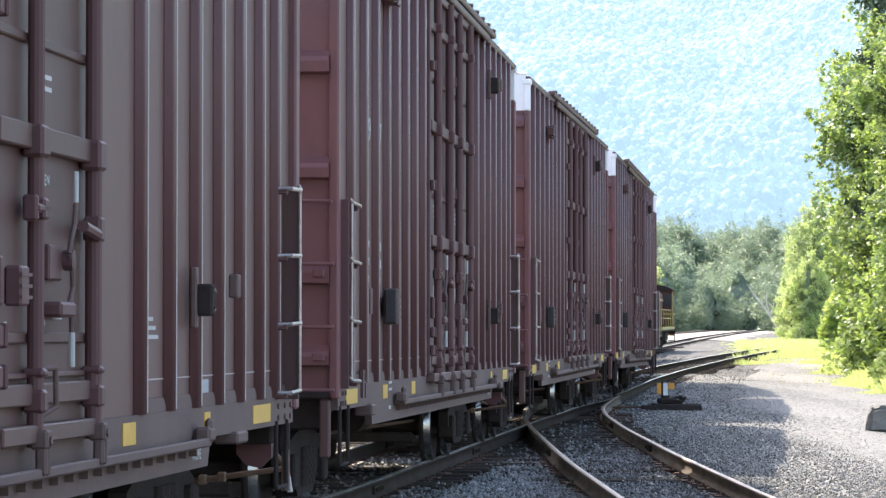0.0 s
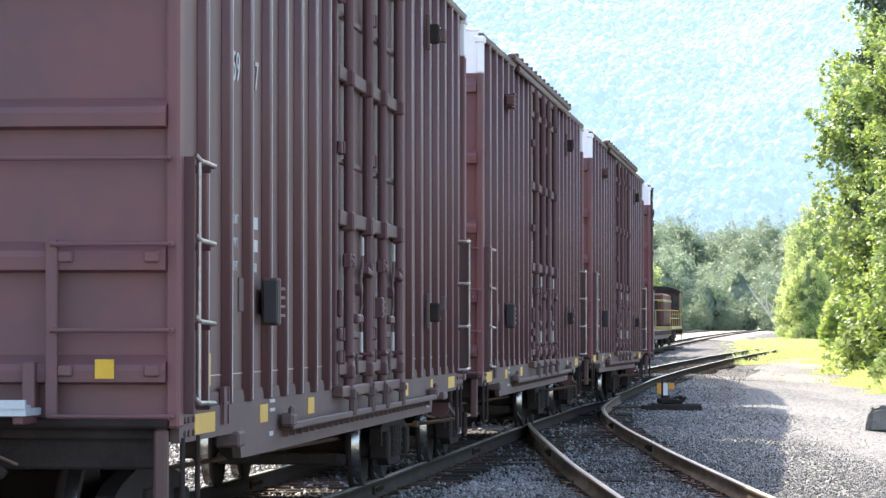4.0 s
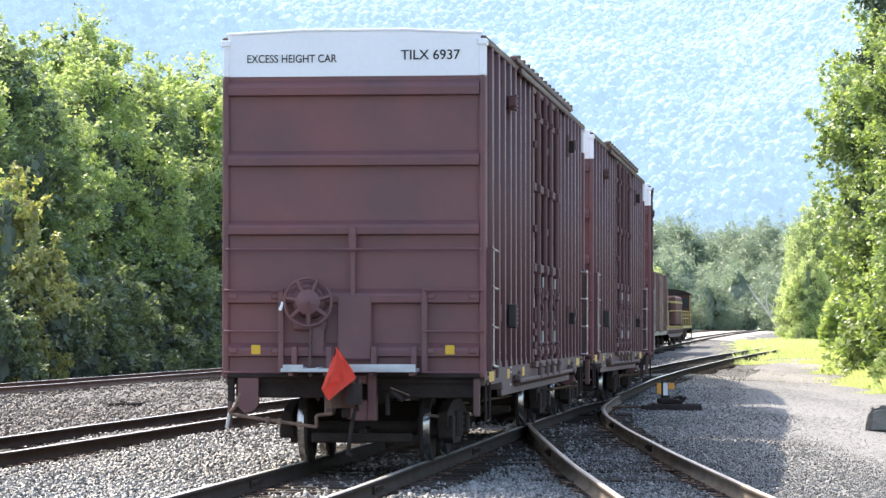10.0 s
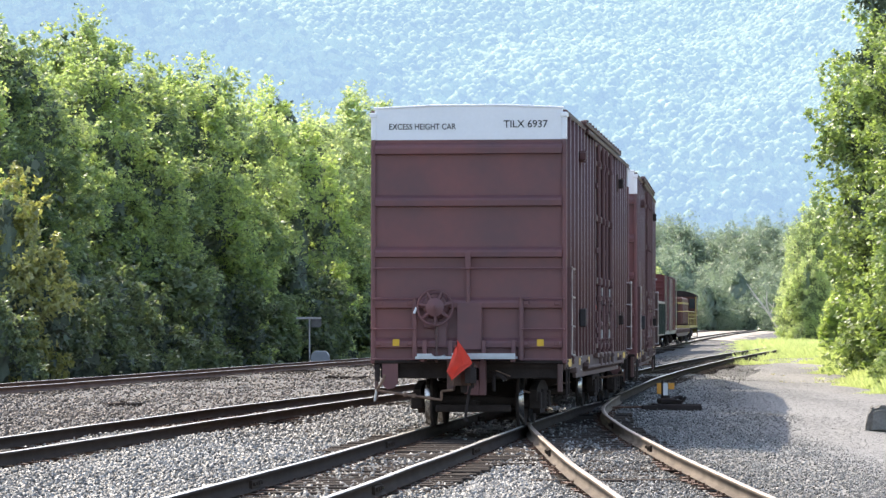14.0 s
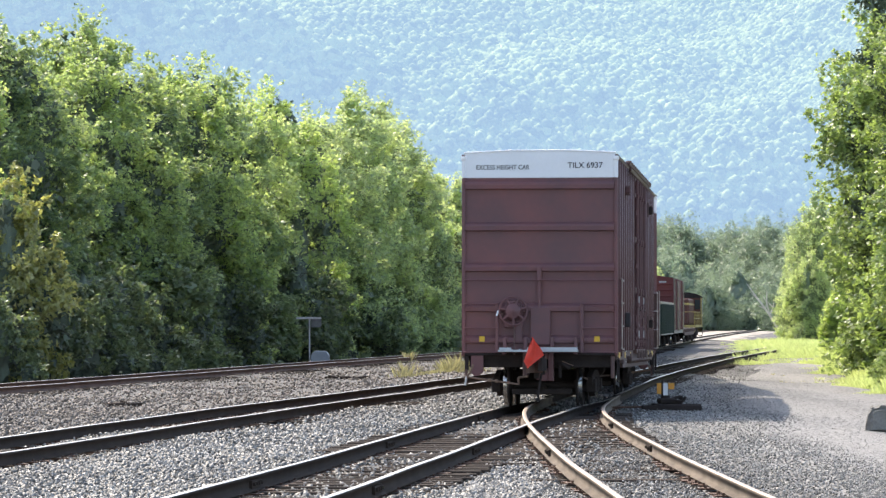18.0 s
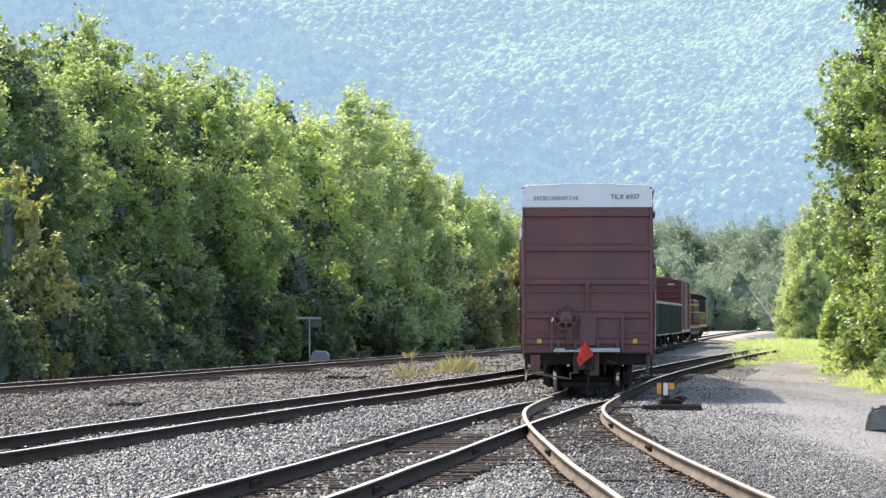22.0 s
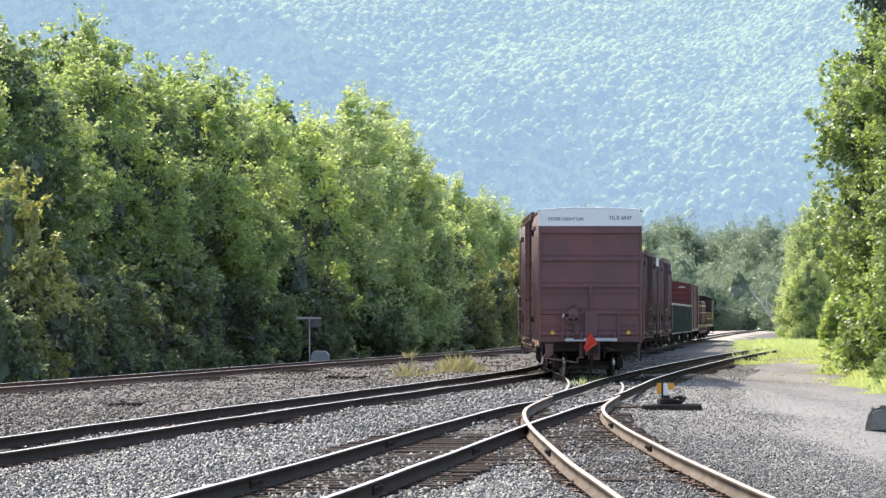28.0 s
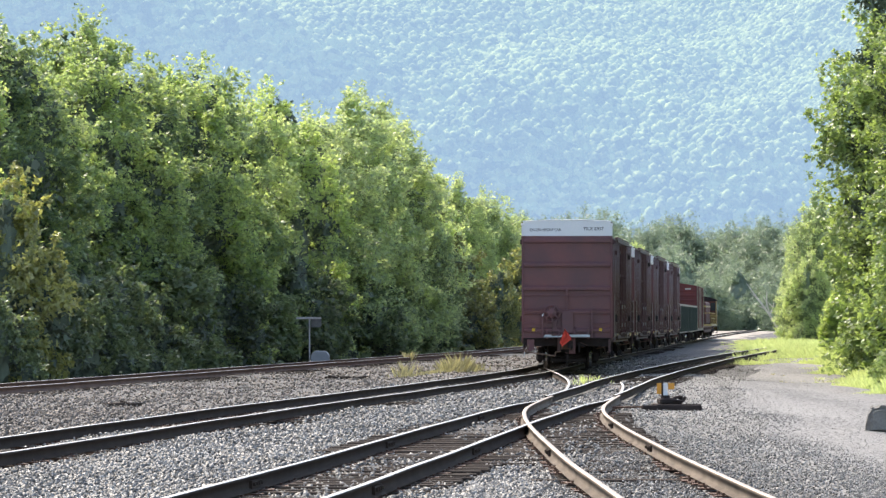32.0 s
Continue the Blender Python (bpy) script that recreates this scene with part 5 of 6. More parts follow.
def place(x, y, scale, turn, z=None, tall=1.0):
    return Matrix.Translation((x, y, float(ground_z(np.array(x), np.array(y))) if z is None else z)) @ Euler((0, 0, turn)).to_matrix().to_4x4() @ Matrix.Diagonal((scale, scale, scale * tall, 1))


maples = [tree_kind("maple_tree", "dense green maple in the wood edge", "tree", "trees along the main track", 10 + i, 13.0, 3.8 + 0.3 * i, 58000, 0.15, M_LEAF if i < 2 else M_LEAF_PALE, base=0.02, lobes=26 + 2 * i, core=0.5, full=0.4, inner=M_TWIG_SHADE if i < 2 else M_LEAF_SHADE) for i in range(4)]
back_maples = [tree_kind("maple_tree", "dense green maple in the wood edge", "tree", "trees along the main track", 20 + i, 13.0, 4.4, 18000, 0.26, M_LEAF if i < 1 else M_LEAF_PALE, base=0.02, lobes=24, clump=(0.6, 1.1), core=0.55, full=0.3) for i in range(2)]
shrubs = [tree_kind("shrub", "leafy green shrub at the wood edge", "shrub", "shrubs at the wood edge", 30 + i, 4.0, 2.2, 10000 if i else 16000, 0.14 if i else 0.12, M_LEAF_SHADE if i else M_LEAF_Y, base=0.02, lobes=14, clump=(0.5, 1.0), core=0.4) for i in range(3)]
rights = [tree_kind("tree", "tall bright green tree with vines" if i < 2 else "tall dark green tree beside the road", "tree", "trees along the service road", 50 + i, 15.0, 4.4, 72000, 0.15, M_LEAF_R if i < 2 else M_LEAF_D, base=0.02, lobes=38, core=0.55, full=1.0, deep=0.4, inner=M_LEAF_D if i < 2 else M_TWIG_SHADE) for i in range(3)]
roadside = tree_kind("shrub", "leafy green shrub beside the service road", "shrub", "shrubs along the service road", 60, 4.0, 2.2, 14000, 0.12, M_LEAF_D, base=0.0, lobes=14, clump=(0.5, 1.0), core=0.35, inner=M_LEAF_SHADE)
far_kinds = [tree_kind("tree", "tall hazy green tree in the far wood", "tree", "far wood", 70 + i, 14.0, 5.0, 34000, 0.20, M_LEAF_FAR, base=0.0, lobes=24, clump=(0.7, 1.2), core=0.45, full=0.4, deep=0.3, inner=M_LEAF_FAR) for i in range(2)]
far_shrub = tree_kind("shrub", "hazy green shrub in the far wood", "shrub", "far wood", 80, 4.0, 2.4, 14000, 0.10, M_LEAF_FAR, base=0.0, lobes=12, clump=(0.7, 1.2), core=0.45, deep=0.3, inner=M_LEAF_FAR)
used = set()


def plant(kind, x, y, scale, turn, tall=1.0, z=None):
    m = place(x, y, scale, turn, z, tall)
    if kind not in used:
        used.add(kind)
        kind.matrix_basis = m
        return kind
    return copy_thing(kind, m)


rnd = random.Random(5)
# front row of the wood: how far ahead, full height, how far from the track
FRONT = ((110, 13.0, 9.5), (118, 12.8, 9.5), (126, 13.2, 9.5), (133, 12.9, 9.5), (141, 13.6, 9.5), (148, 14.3, 9.5), (155, 14.2, 9.5), (163, 13.6, 9.5), (171, 14.9, 9.5), (180, 14.2, 9.5), (189, 14.0, 9.5), (198, 14.0, 9.5),
         (208, 14.7, 9.3), (219, 14.3, 12.0), (231, 13.6, 13.6), (246, 12.1, 11.4), (263, 12.6, 9.8), (282, 12.3, 9.6), (302, 12.0, 9.5), (325, 11.7, 9.5), (352, 12.2, 9.5), (390, 13.0, 9.5), (430, 14.0, 9.5), (475, 14.9, 9.5))
for k, (y, h, off) in enumerate(FRONT):
    x = TRACK_D.x_at(y) - off + rnd.uniform(-0.9, 0.9)
    h = h / 13.0 * rnd.uniform(0.97, 1.03)
    plant(back_maples[1] if y > 290 else maples[k % 2 if y < 160 else 2 + k % 2 if y > 175 else (k % 2) * 2], x, y, min(h, 1.1), rnd.uniform(0, 6.28), h / min(h, 1.1))
plant(maples[1], -15.7, 140, 1.1, 2.2, 1.08)
# second and third rows
for k, y in enumerate((106, 117, 128, 139, 151, 164, 178, 193, 210, 232, 258, 286, 320)):
    plant(back_maples[(k + 1) % 2], TRACK_D.x_at(y) - 16.0 + rnd.uniform(-1, 1), y, rnd.uniform(0.98, 1.05), rnd.uniform(0, 6.28))
for k, y in enumerate((112, 126, 142, 160, 180, 203, 230)):
    plant(back_maples[k % 2], TRACK_D.x_at(y) - 23 + rnd.uniform(-1, 1), y, rnd.uniform(1.0, 1.1), rnd.uniform(0, 6.28))
# shrubs at the foot of the wood
for k, y in enumerate((93, 98, 103, 108, 113, 119, 125, 131, 138, 145, 153, 161, 170, 180, 190, 201, 213, 226, 240, 256)):
    plant(shrubs[1 + k % 2], TRACK_D.x_at(y) - 6.8 + rnd.uniform(-0.7, 0.5), y, rnd.uniform(0.95, 1.3), rnd.uniform(0, 6.28))
# dark shrubs added to stand for deep shade below the yellow shrub
for x, y, h in ((-13.4, 98, 0.75), (-12.9, 107, 0.95), (-12.3, 112, 1.0), (-11.8, 117, 1.0), (-11.2, 122, 0.9)):
    plant(shrubs[1], x, y, h, rnd.uniform(0, 6.28))
plant(shrubs[0], -13.9, 104, 1.2, 0.4, 1.35)
for y, h, turn in ((213, 1.1, 2.0), (243, 0.95, 0.3), (262, 1.1, 4.0), (285, 1.15, 1.1), (310, 1.2, 5.2)):
    plant(shrubs[0], TRACK_D.x_at(y) - 5.2, y, h, turn)
# trees along the service road: place, height factor, kind
for x, y, h, k in ((18.0, 106, 1.0, 2), (18.0, 116, 1.06, 2), (19.6, 125, 1.02, 2), (21.8, 131, 1.05, 2), (23.0, 146, 0.98, 2), (22.8, 165, 0.5, 1), (20.6, 172, 0.41, 1), (25.4, 205, 0.60, 1), (26, 130, 1.1, 2), (29, 160, 1.05, 2),
                   (20.6, 140, 0.52, 0), (25.6, 186, 0.44, 0)):
    plant(rights[k], x, y, h, rnd.uniform(0, 6.28))
plant(maples[2], 31.2, 272, 0.72, 1.0, 1.24)
plant(maples[3], 33.5, 290, 0.72, 4.0, 1.2)
plant(maples[2], 29.3, 262, 0.46, 2.6, 1.15)
for x, y, h in ((13.5, 98, 0.40), (14.7, 104, 0.5), (15.6, 112, 0.5), (16.8, 121, 0.55), (18.2, 133, 0.55), (19.8, 146, 0.55), (22.2, 163, 0.5), (24.4, 194, 0.5), (26.4, 215, 0.5), (31.2, 286, 0.6), (32.2, 292, 0.8)):
    plant(roadside, x, y, h, rnd.uniform(0, 6.28))
# far wood behind the curve
for k in range(26):
    y = rnd.uniform(560, 760)
    x = y * (0.02 + 0.095 * ((k * 0.618) % 1.0))
    plant(far_kinds[k % 2], x, y, y / 600 * rnd.uniform(1.0, 1.17), rnd.uniform(0, 6.28), z=-0.2)
for k in range(30):
    y = rnd.uniform(520, 640)
    plant(far_shrub, y * (0.03 + 0.085 * ((k * 0.618) % 1.0)), y, rnd.uniform(1.2, 2.4), rnd.uniform(0, 6.28), z=-0.3)


def weeds(name, seed, clumps, per, area, h, w, material, radius=0.3):
    """Tufts of bent blades that splay out of their roots; area gives each tuft's place and vigour."""
    r = np.random.RandomState(seed)
    cx, cy, k = area(r.uniform(0, 1, clumps), r.uniform(0, 1, clumps), r)
    k = k * np.clip(np.sin(cy * 0.23 + cx * 0.9) * np.sin(cx * 1.3 - cy * 0.11) * 1.5 + 0.8, 0.15, 1.1)
    k = np.minimum(k, 1.2)
    n = clumps * per
    q = np.repeat(np.arange(clumps), per)
    a = r.uniform(0, math.tau, n)
    d = radius * np.abs(r.normal(size=n)) * 0.6 * (0.4 + k[q])
    x, y = cx[q] + np.cos(a) * d, cy[q] + np.sin(a) * d * 1.6
    z = ground_z(x, y)
    hh = h * r.uniform(0.35, 1.2, n) * k[q] * np.exp(-d * 0.8)
    ww = w * r.uniform(0.6, 1.4, n)
    a2 = r.uniform(0, math.tau, n)
    dx, dy = np.cos(a2) * ww, np.sin(a2) * ww
    lean = hh * r.uniform(0.2, 0.7, n)
    bx, by = np.cos(a) * lean, np.sin(a) * lean
    v = np.stack((np.stack((x - dx, y - dy, z), -1), np.stack((x + dx, y + dy, z), -1), np.stack((x + bx * 0.4 + dx * 0.8, y + by * 0.4 + dy * 0.8, z + hh * 0.6), -1),
                  np.stack((x + bx, y + by, z + hh), -1)), 1).reshape(-1, 3)
    i = np.arange(n) * 4
    return raw(name, v, np.concatenate((np.stack((i, i + 1, i + 2), -1), np.stack((i, i + 2, i + 3), -1))), material)


def weed_area(u, v, r):
    y = 90 + 190 * u ** 1.5
    a = np.interp(y, (90, 116, 154, 193, 280), (12.2, 13.6, 16.9, 17.6, 25.2)) + 0.5 * np.sin(y * 0.6) + 0.3 * np.sin(y * 1.7)
    b = np.interp(y, (92, 110, 140, 170, 280), (15.5, 17.0, 20.5, 24, 36))
    edge = r.uniform(-0.18, 0, len(v)) * (r.uniform(0, 1, len(v)) < 0.2)
    w = v ** 1.1 + edge
    return a + (b - a) * w, y, np.clip(w * 3.5 + 0.35, 0.25, 1) * (0.5 + 0.5 * np.sin(y * 0.45 + w * 5) ** 2 + 1.1 * np.clip(w, 0, 1)) * r.uniform(0.5, 1.2, len(v))


def weed_left(u, v, r):
    y = 142 + 160 * u ** 1.3
    c = v + r.normal(size=len(v)) * 0.1
    return y * (0.0885 + 0.0165 * np.clip(c, 0, 1.2)) + 0.4 * np.sin(y), y, (0.35 + 0.7 * np.sin(y * 0.4 + c * 3) ** 2) * r.uniform(0.4, 1.2, len(v)) * np.clip((1 - np.abs(v - 0.5) * 2) * 3 + 0.3, 0, 1)


def crumbs(u, v, r):
    """Stray tufts on the road's middle and along its worn edge."""
    y = 104 + 70 * u
    return np.interp(y, (104, 130, 174), (11.5, 14.2, 18.6)) + (v - 0.5) * 2.4, y, r.uniform(0.1, 0.4, len(v)) ** 1.3


tagged(new("grass", weeds("grass", 1, 5200, 44, weed_area, 0.42, 0.009, M_GRASS)), "tall sunlit yellow green weeds beside the road", "grass", kind="stuff")
tagged(new("grass", weeds("grass", 2, 700, 28, weed_left, 0.26, 0.011, M_GRASS)), "sunlit weeds growing over the yard lead", "grass", kind="stuff")
tagged(new("grass", weeds("grass", 5, 130, 14, crumbs, 0.4, 0.02, M_STRAW)), "low dry tufts on the gravel road", "grass", kind="stuff")
tagged(new("grass", weeds("grass", 3, 60, 40, lambda u, v, r: (-1.2 + 2.6 * u + (v - 0.5) * 0.8, 112 + 14 * u + v * 4, 0.4 + 0.6 * (np.sin(u * 17) ** 2)), 0.75, 0.014, M_STRAW, 0.4)), "dry straw coloured grass between the tracks", "grass", kind="stuff")
tagged(new("grass", weeds("grass", 4, 9, 16, lambda u, v, r: (4.0 + 0.9 * u, 97 + 8 * v, 0.45 + 0.35 * v), 0.34, 0.011, M_GRASS)), "green weeds between the switch rails", "grass", kind="stuff")


# ---- ballast stones ----
def stones(name, seed, count, material, keep, size=(0.017, 0.042), lift=0.0, heap=(-0.01, 0.045)):
    """Loose angular stones over the ground, thicker close by, joined as one."""
    r = np.random.RandomState(seed)
    y = 1 / r.uniform(1 / 175, 1 / 30.5, count)
    x = y * r.uniform(-0.142, 0.142, count)
    ok = keep(x, y)
    x, y = x[ok], y[ok]
    n = len(x)
    base = np.array(((1, 0, 0), (-0.5, 0.87, 0), (-0.5, -0.87, 0), (0, 0, 0.9), (0, 0, -0.9)), float)
    tri = np.array(((0, 1, 3), (1, 2, 3), (2, 0, 3), (1, 0, 4), (2, 1, 4), (0, 2, 4)))
    q = r.normal(size=(n, 4))
    q /= np.linalg.norm(q, axis=1)[:, None]
    w, a, b, c = q.T
    rot = np.stack((1 - 2 * (b * b + c * c), 2 * (a * b - c * w), 2 * (a * c + b * w), 2 * (a * b + c * w), 1 - 2 * (a * a + c * c), 2 * (b * c - a * w),
                    2 * (a * c - b * w), 2 * (b * c + a * w), 1 - 2 * (a * a + b * b)), -1).reshape(n, 3, 3)
    v = base[None] * r.uniform(0.6, 1.2, (n, 5, 1)) + r.normal(size=(n, 5, 3)) * 0.12
    v = np.einsum("nij,nkj->nki", rot, v * r.uniform(size[0], size[1], n)[:, None, None] * ((0.85 + y / 130) * np.where(x > TRAIN_X(y) + 2.4, 0.62, 1.0))[:, None, None])
    z = ground_z(x, y) + r.uniform(heap[0], heap[1], n) + lift
    v = v + np.stack((x, y, z), -1)[:, None]
    f = (tri[None] + (np.arange(n) * 5)[:, None, None]).reshape(-1, 3)
    return new(name, raw(name, v.reshape(-1, 3), f, material))


LEFT_ROAD = np.array([road_left(v) for v in np.arange(0, 260.0)])


def near_rail(x, y):
    """True within a hand's width of a running rail."""
    hit = np.zeros(len(x), bool)
    for line in (TRAIN, TRACK_B, TRACK_E, TRACK_D, TRACK_C):
        c = np.interp(y, line.y, line.x)
        inside = (y >= line.y[0]) & (y <= line.y[-1])
        hit |= inside & (np.abs(np.abs(x - c) - GAUGE) < 0.12)
    return hit


def among_ties(x, y):
    """Thins the stones out where the ties lie open."""
    r = np.random.RandomState(8)
    off_a, off_b = np.abs(x - TRAIN_X(y)), np.abs(x - np.interp(y, TRACK_B.y, TRACK_B.x))
    few = np.where((off_a < 1.35) & (y < 98), 0.5, 0.0)
    few = np.maximum(few, np.where((off_a < np.where(y > 46, 1.75, 1.3)) & (y < 70), np.interp(y, (34, 42, 47, 60, 64), (0.45, 0.55, 0.8, 0.84, 0.62)), 0.0))
    few = np.maximum(few, np.where((off_b < 1.35) & (y < 72), np.interp(y, (46.5, 48, 60, 64), (0.0, 0.85, 0.84, 0.62)), 0.0))
    return r.uniform(0, 1, len(x)) < few


def on_ballast(x, y):
    return ~among_ties(x, y) & (x < np.interp(y, np.arange(0, 260.0), LEFT_ROAD) + np.random.RandomState(3).uniform(0, 1, len(x)) ** 2.2 * 5.5 - 0.4) & (x > TRACK_D_X(y) - 4.5) & ~near_rail(x, y)


def brown_side(x, y):
    return x < np.interp(y, TRACK_E.y, TRACK_E.x) - 1.6 - 1.2 * np.random.RandomState(4).uniform(0, 1, len(x)) ** 2


def dusty_side(x, y):
    return x > np.maximum(np.interp(np.minimum(y, 74), TRACK_B.y, TRACK_B.x), TRAIN_X(y)) + 1.0 + 0.8 * np.random.RandomState(6).uniform(0, 1, len(x)) ** 2


tagged(stones("ballast", 23, 80000, M_STONE_BROWN, lambda x, y: on_ballast(x, y) & brown_side(x, y)), "brownish ballast stones beside the main track", "ballast", kind="stuff")
tagged(stones("ballast", 21, 175000, M_STONE, lambda x, y: on_ballast(x, y) & ~brown_side(x, y) & ~dusty_side(x, y)), "loose angular grey ballast stones", "ballast", kind="stuff")
tagged(stones("ballast", 24, 240000, M_STONE, lambda x, y: on_ballast(x, y) & dusty_side(x, y), size=(0.012, 0.036)), "dusty pale stones beside the siding", "ballast", kind="stuff")
tagged(stones("gravel", 22, 120000, M_GRAVEL, lambda x, y: x > np.interp(y, np.arange(0, 260.0), LEFT_ROAD), size=(0.007, 0.018), lift=0.05, heap=(-0.006, 0.006)), "fine loose gravel on the service road", "gravel", kind="stuff")


# ---- mountain ----
def mountain():
    """A wooded slope with thousands of rounded tree crowns standing on it."""
    r = np.random.RandomState(9)
    n = 42000
    y = r.uniform(848, 1260, n)
    u = r.uniform(-0.142, 0.142, n)
    x = u * y
    z = slope_z(x, y)
    ok = (z / y > 0.022) & (z / y > 0.042 - 0.3 * u)
    x, y, z = x[ok], y[ok], z[ok]
    n = len(x)
    rad = 0.95 + 1.5 * r.uniform(0, 1, n) ** 1.8
    # one crown: apex and three rings of six, each pushed in and out a little
    rows, sides = (1.05, 0.62, 0.05, -0.6), 6
    a = np.arange(sides) * math.tau / sides
    unitdome = [np.array((0, 0, rows[0]))[None]]
    for k, h in enumerate(rows[1:]):
        w = (0.66, 1.0, 0.85)[k]
        unitdome.append(np.stack((w * np.cos(a + k * 0.5), w * np.sin(a + k * 0.5), np.full(sides, h)), -1))
    unitdome = np.concatenate(unitdome)
    m = len(unitdome)
    tri = [(0, 1 + k, 1 + (k + 1) % sides) for k in range(sides)]
    for q in range(2):
        for k in range(sides):
            b, c = 1 + q * sides + k, 1 + q * sides + (k + 1) % sides
            tri += [(b, b + sides, c + sides), (b, c + sides, c)]
    turn = r.uniform(0, math.tau, n)[:, None]
    v = unitdome[None] * (1 + r.normal(size=(n, m, 1)) * 0.10) * rad[:, None, None]
    vx, vy = v[:, :, 0] * np.cos(turn) - v[:, :, 1] * np.sin(turn), v[:, :, 0] * np.sin(turn) + v[:, :, 1] * np.cos(turn)
    v = np.stack((vx + x[:, None], vy + y[:, None], v[:, :, 2] * r.uniform(0.75, 1.15, (n, 1)) + z[:, None]), -1).reshape(-1, 3)
    f = (np.arange(n)[:, None, None] * m + np.array(tri)[None]).reshape(-1, 3)
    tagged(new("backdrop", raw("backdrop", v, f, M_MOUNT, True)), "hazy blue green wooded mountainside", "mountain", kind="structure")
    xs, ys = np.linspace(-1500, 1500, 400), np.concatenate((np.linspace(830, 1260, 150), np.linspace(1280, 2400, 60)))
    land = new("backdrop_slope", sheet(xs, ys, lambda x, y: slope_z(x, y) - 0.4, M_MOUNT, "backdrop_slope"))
    tagged(land, "ground of the wooded mountain slope", "mountain", kind="structure")


def slope_z(x, y):
    """Steep and shaded at the foot, easing off higher up, with spurs and a hollow."""
    t = np.clip((y - 850) / 60, 0, 1)
    rise_y = np.interp(y, (830, 850, 868, 890, 915, 950, 1000, 1100, 1250, 1480, 2400), (-6, -2, 25, 44, 57, 68, 80, 101, 130, 172, 330))
    hollow = np.where(x < 90, 0.32, 0.30) * (np.sqrt((x - 90) ** 2 + 60 ** 2) - 60)
    spur = 2.6 * np.sin(x * 0.04 + y * 0.013) + 2.0 * np.sin(x * 0.09 - y * 0.05 + 1) + 1.0 * np.sin(x * 0.21 + y * 0.11)
    return rise_y + hollow * t + spur


mountain()


# ---- small things of the yard ----
def switch_stand():
    st = thing("switch_stand", "low black switch stand with amber and white targets on long ties", "switch stand", at=pose(4.83, 70.7, -0.19, 0, 0, 4))
    for y in (-0.55, 0.35):
        part("head_tie", boxes((-0.62 if y < 0 else -0.3, 0.66 if y < 0 else 0.78, y - 0.10, y + 0.10, -0.06, 0.10), bevel=0.015), M_IRON, st, "long dark head tie")
    part("base", boxes((-0.30, 0.32, -0.62, 0.42, 0.08, 0.12), (-0.20, 0.14, -0.35, 0.2, 0.12, 0.24), (0.10, 0.30, -0.3, 0.1, 0.11, 0.2), bevel=0.03), M_IRON, st)
    bm = bmesh.new()
    tube(bm, (-0.05, -0.1, 0.12), (-0.05, -0.1, 0.30), 0.12, 0.09, 14)
    tube(bm, (0.05, 0.0, 0.2), (0.30, 0.1, 0.27), 0.035)
    tube(bm, (0.30, 0.1, 0.27), (0.36, 0.12, 0.16), 0.05)
    part("gear_case", bm, M_IRON, st)
    part("throw_lever", tubes((((-0.1, -0.3, 0.22), (0.28, -0.42, 0.18)), ((0.28, -0.42, 0.18), (0.34, -0.44, 0.28))), 0.025), M_IRON, st)
    part("connecting_rod", tubes((((-1.3, -0.1, 0.04), (-0.05, -0.1, 0.06)),), 0.022), M_RUST, st)
    part("mast", tubes((((-0.12, -0.1, 0.25), (-0.12, -0.1, 0.62)),), 0.022), M_IRON, st)
    part("target", boxes((-0.235, -0.115, -0.108, -0.10, 0.33, 0.565), bevel=0.002), M_ORANGE_T, st, "amber target blade")
    part("target", boxes((0.01, 0.14, -0.125, -0.117, 0.43, 0.565), bevel=0.002), M_ORANGE_T, st, "amber target blade")
    part("target", boxes((-0.105, 0.0, -0.095, -0.088, 0.24, 0.56), bevel=0.002), M_WHITE, st, "white target blade")


M_ORANGE_T = mat("orange_target_paint", (0.80, 0.36, 0.05), (0.66, 0.28, 0.04), 0.5, scale=6, bump=0.05)
switch_stand()


def concrete_block():
    bm = bmesh.new()
    prism(bm, ((0.0, 0.0), (0.95, 0.0), (0.90, 0.52), (0.16, 0.54), (0.06, 0.46)), -0.35, 0.35, "Y")
    bmesh.ops.bevel(bm, geom=bm.edges[:], offset=0.09, segments=3, affect="EDGES")
    bmesh.ops.triangulate(bm, faces=bm.faces[:])
    bmesh.ops.subdivide_edges(bm, edges=bm.edges[:], cuts=3, use_grid_fill=True)
    for v in bm.verts:
        v.co += noise.noise_vector(v.co * 4.5) * 0.045 + noise.noise_vector(v.co * 16) * 0.012
        v.co.z = max(v.co.z, -0.05)
    st = thing("concrete_block", "weathered grey concrete block at the road edge", "concrete block", at=pose(7.78, 60.4, -0.37, 0, 0, -6))
    part("block", bm, M_CONC, st)


concrete_block()
sign = thing("wayside_sign", "pale metal sign seen from behind on a thin post", "sign", at=pose(-5.82, 143, -0.75))
part("post", tubes((((0, 0, 0), (0, 0, 2.6)),), 0.035), M_LETTER, sign)
part("panel", boxes((0.06, 0.52, -0.02, 0.02, 2.14, 2.52), bevel=0.005), M_CONC, sign, "weathered tan sign panel")
part("arm", boxes((-0.58, 0.52, -0.06, -0.02, 2.50, 2.59), bevel=0.008), M_LETTER, sign)
cab = thing("relay_box", "low grey rounded relay box beside the main track", "relay box", at=pose(-5.35, 143, -0.75))
bm = bmesh.new()
prism(bm, ((-0.42, 0), (0.42, 0), (0.40, 0.95), (0.25, 1.12), (-0.25, 1.12), (-0.40, 0.95)), -0.3, 0.3, "Y")
bmesh.ops.bevel(bm, geom=bm.edges[:], offset=0.03, segments=1, affect="EDGES")
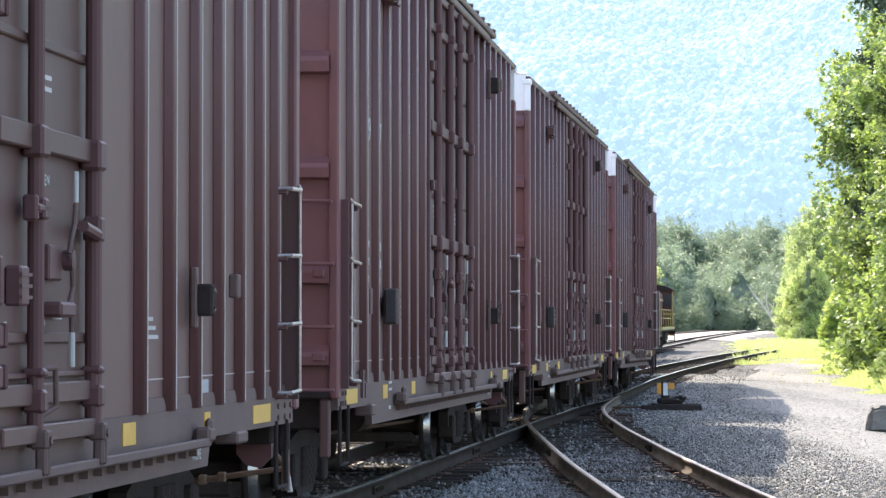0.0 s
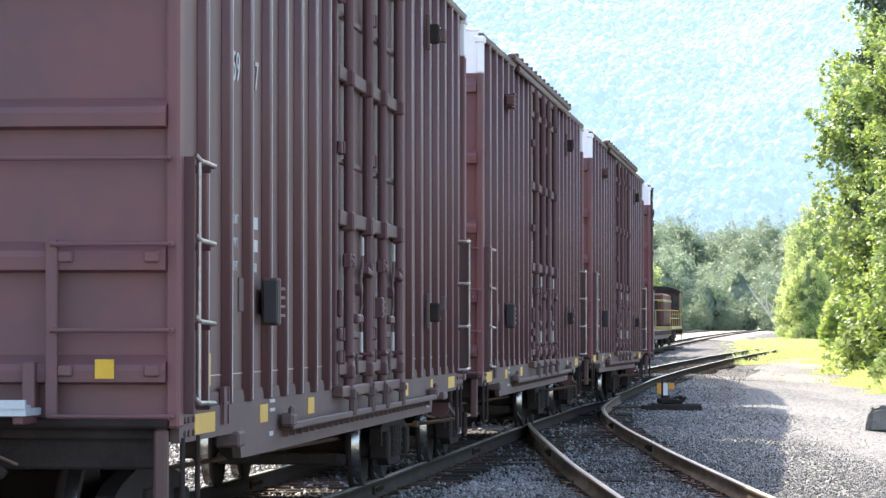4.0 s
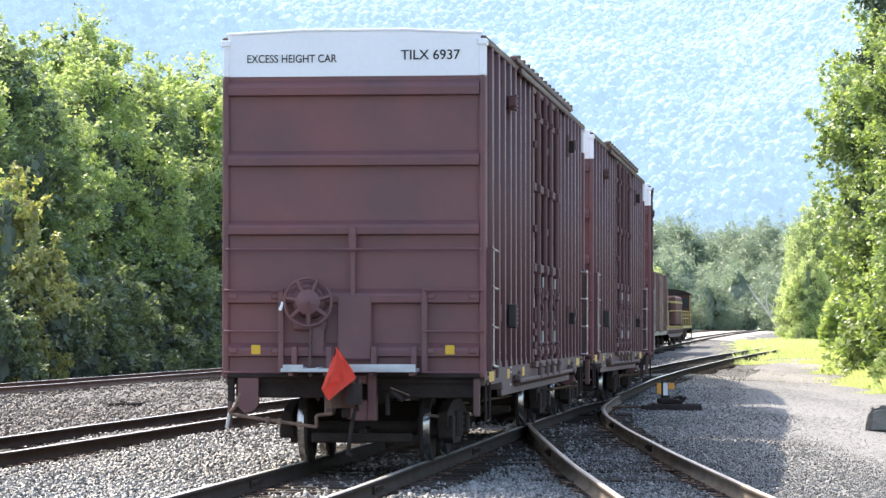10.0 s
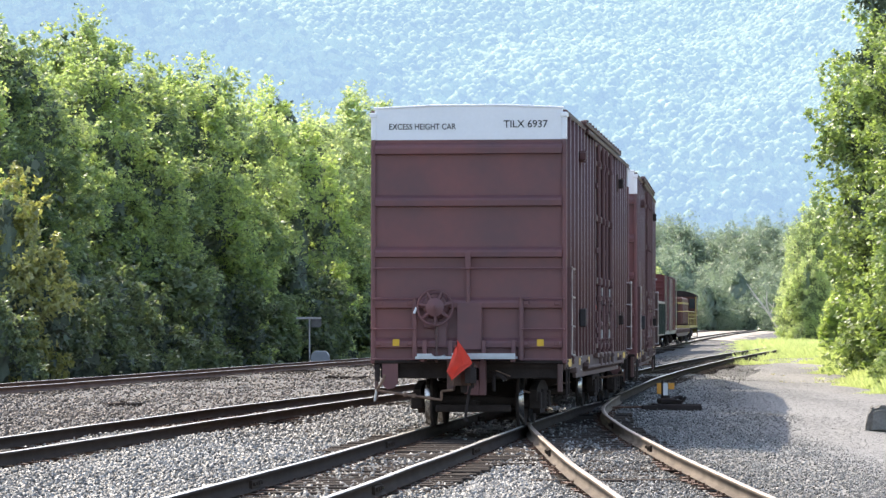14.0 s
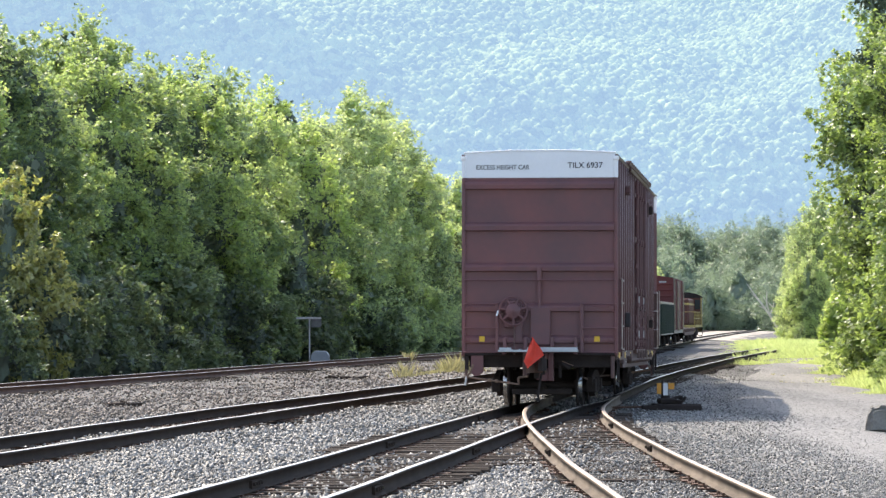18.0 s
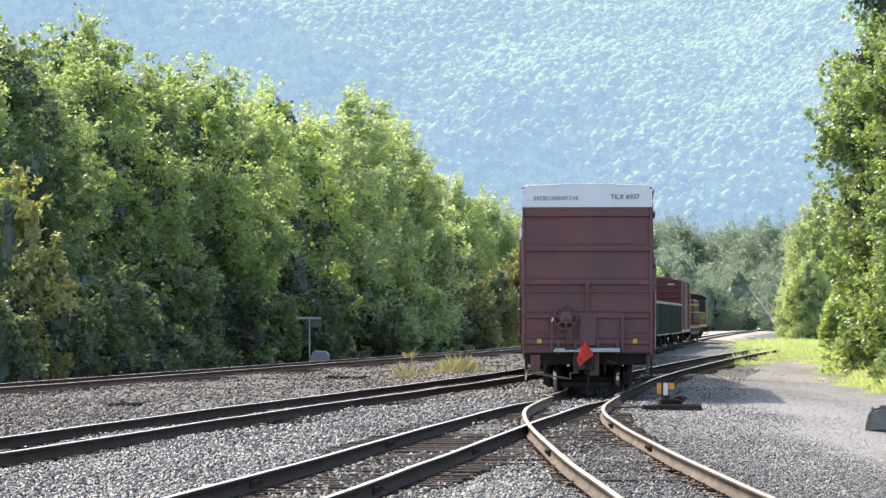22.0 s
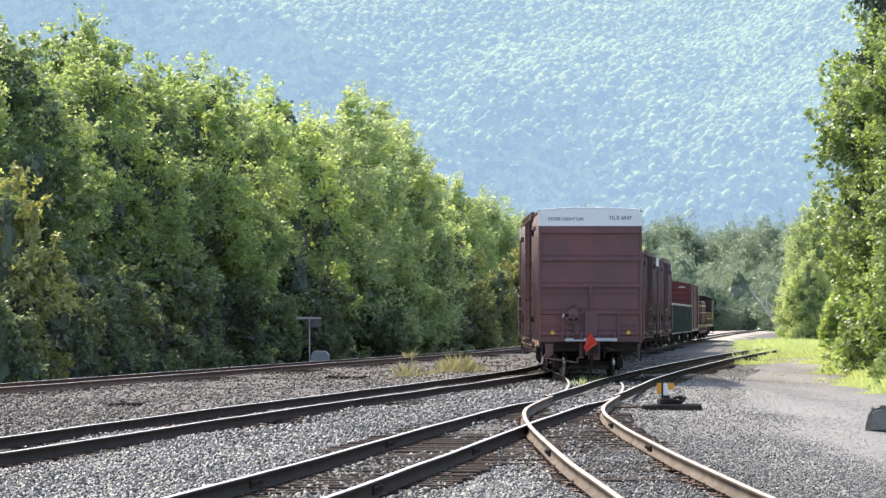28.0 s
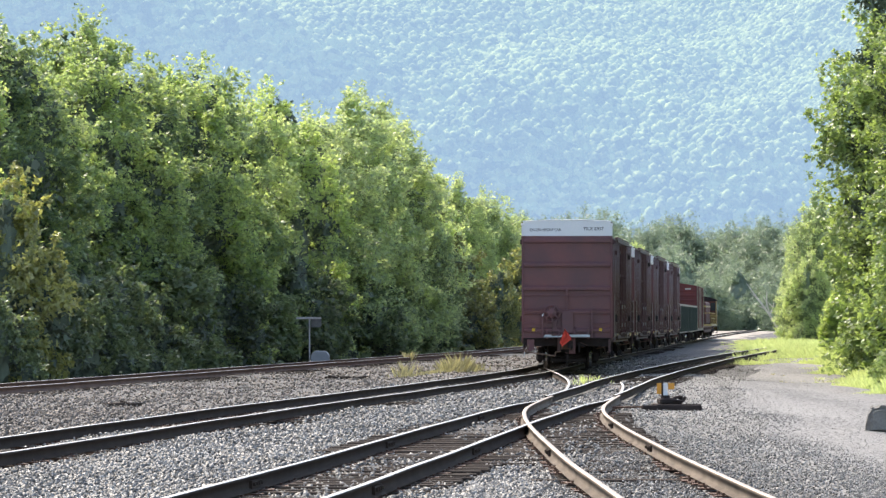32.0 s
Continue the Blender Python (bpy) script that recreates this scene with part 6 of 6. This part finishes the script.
part("housing", bm, M_GREYBOX, cab)


def dead_tree():
    t = thing("dead_tree", "leaning bleached dead tree among the weeds", "tree", at=pose(29.4, 300, -0.3))
    r = random.Random(4)
    bm = bmesh.new()
    a, b = Vector((1.9, 0, 0)), Vector((0.5, 0, 2.4))
    tube(bm, a, b, 0.12, 0.085)
    part("trunk", bm, M_DEAD, t)
    for e in ((-1.6, 0, 5.3), (-0.9, 0.3, 4.4), (0.25, 0, 4.6), (-0.6, 0, 3.3), (0.9, 0.2, 3.6)):
        bm = bmesh.new()
        e = Vector(e)
        mid = b.lerp(e, 0.5) + Vector((r.uniform(-0.2, 0.2), 0, 0.1))
        tube(bm, b, mid, 0.08, 0.055, 6)
        tube(bm, mid, e, 0.055, 0.022, 6)
        tube(bm, mid, mid + Vector((r.uniform(-0.8, 0.3), 0, 0.6)), 0.05, 0.02, 5)
        part("limb", bm, M_DEAD, t)


dead_tree()


def wood_scrap(x, y, seed):
    """A few broken pieces of old tie lying on the ballast."""
    r = random.Random(seed)
    t = thing("wood_scrap", "broken dark pieces of old tie wood on the ballast", "wood scrap", "wood scraps by the main track", at=pose(x, y, float(ground_z(np.array(x), np.array(y)))))
    for i in range(5):
        n, a = r.uniform(0.12, 0.3), r.uniform(-40, 40)
        part("splinter", boxes((-n, n, -0.035, 0.035, 0.0, 0.07), bevel=0.012), M_TIE, t, at=pose(r.uniform(-0.35, 0.35), r.uniform(-0.4, 0.4), 0.02, r.uniform(-8, 8), r.uniform(-14, 14), a))


wood_scrap(-7.2, 75.2, 1)
wood_scrap(-2.8, 109.6, 2)
wood_scrap(-3.6, 108.0, 3)
tagged(new("grass", weeds("grass", 6, 5, 30, lambda u, v, r: (-2.0 + 0.5 * u, 150 + 2 * v, 0.8 + 0.3 * u), 0.45, 0.01, M_STRAW, 0.15)), "pale tall weeds beside the main track", "grass", kind="stuff")

# ---- everything that moves ----
SPEED = 3.44


def travelled(t):
    """Metres run since 6 s; the train gathers a little speed at first."""
    if t >= 8:
        return SPEED * (t - 6.0)
    k = max(0.0, min(1.0, (t - 4) / 4))
    slow = 3.38
    return slow * (t - 6) + (SPEED - slow) * (2.0 * k * k) + 0.18 * (max(0.0, 2.0 - t) / 2.0) ** 1.5


def motions():
    times = [i * 1.0 for i in range(33)]
    ahead = 0.0
    for car, length, half in CONSIST:
        mid = ahead + length / 2
        rows, turns = [], {1: [], -1: []}
        for t in times:
            s = TRAIN.s_at(25.6) + travelled(t) - (1.10 if car in BOXCARS else 0.95) + mid
            a, b = TRAIN.at(s - half), TRAIN.at(s + half)
            yaw = math.atan2(-(b[0] - a[0]), b[1] - a[1])
            za, zb = rise(a[1]), rise(b[1])
            rows.append((t, pose((a[0] + b[0]) / 2, (a[1] + b[1]) / 2, (za + zb) / 2, math.degrees(math.atan2(zb - za, 2 * half)), 0, math.degrees(yaw))))
            for k in (-1, 1):
                w = TRAIN.way(s + k * half)
                turns[k].append((t, pose(0, k * half, 0, 0, 0, math.degrees(math.atan2(-w.x, w.y) - yaw))))
        walk(car, rows)
        for tr in [c for c in car.children if c.name.startswith("truck")]:
            k = 1 if tr.matrix_basis.translation.y > 0 else -1
            walk(tr, turns[k])
            for ws in [c for c in tr.children if c.name.startswith("wheelset")]:
                yy = ws.matrix_basis.translation.y
                walk(ws, [(i / 6, pose(0, yy, WHEEL_R, -math.degrees(travelled(i / 6) / WHEEL_R), 0, 0)) for i in range(193)])
        ahead += length


motions()
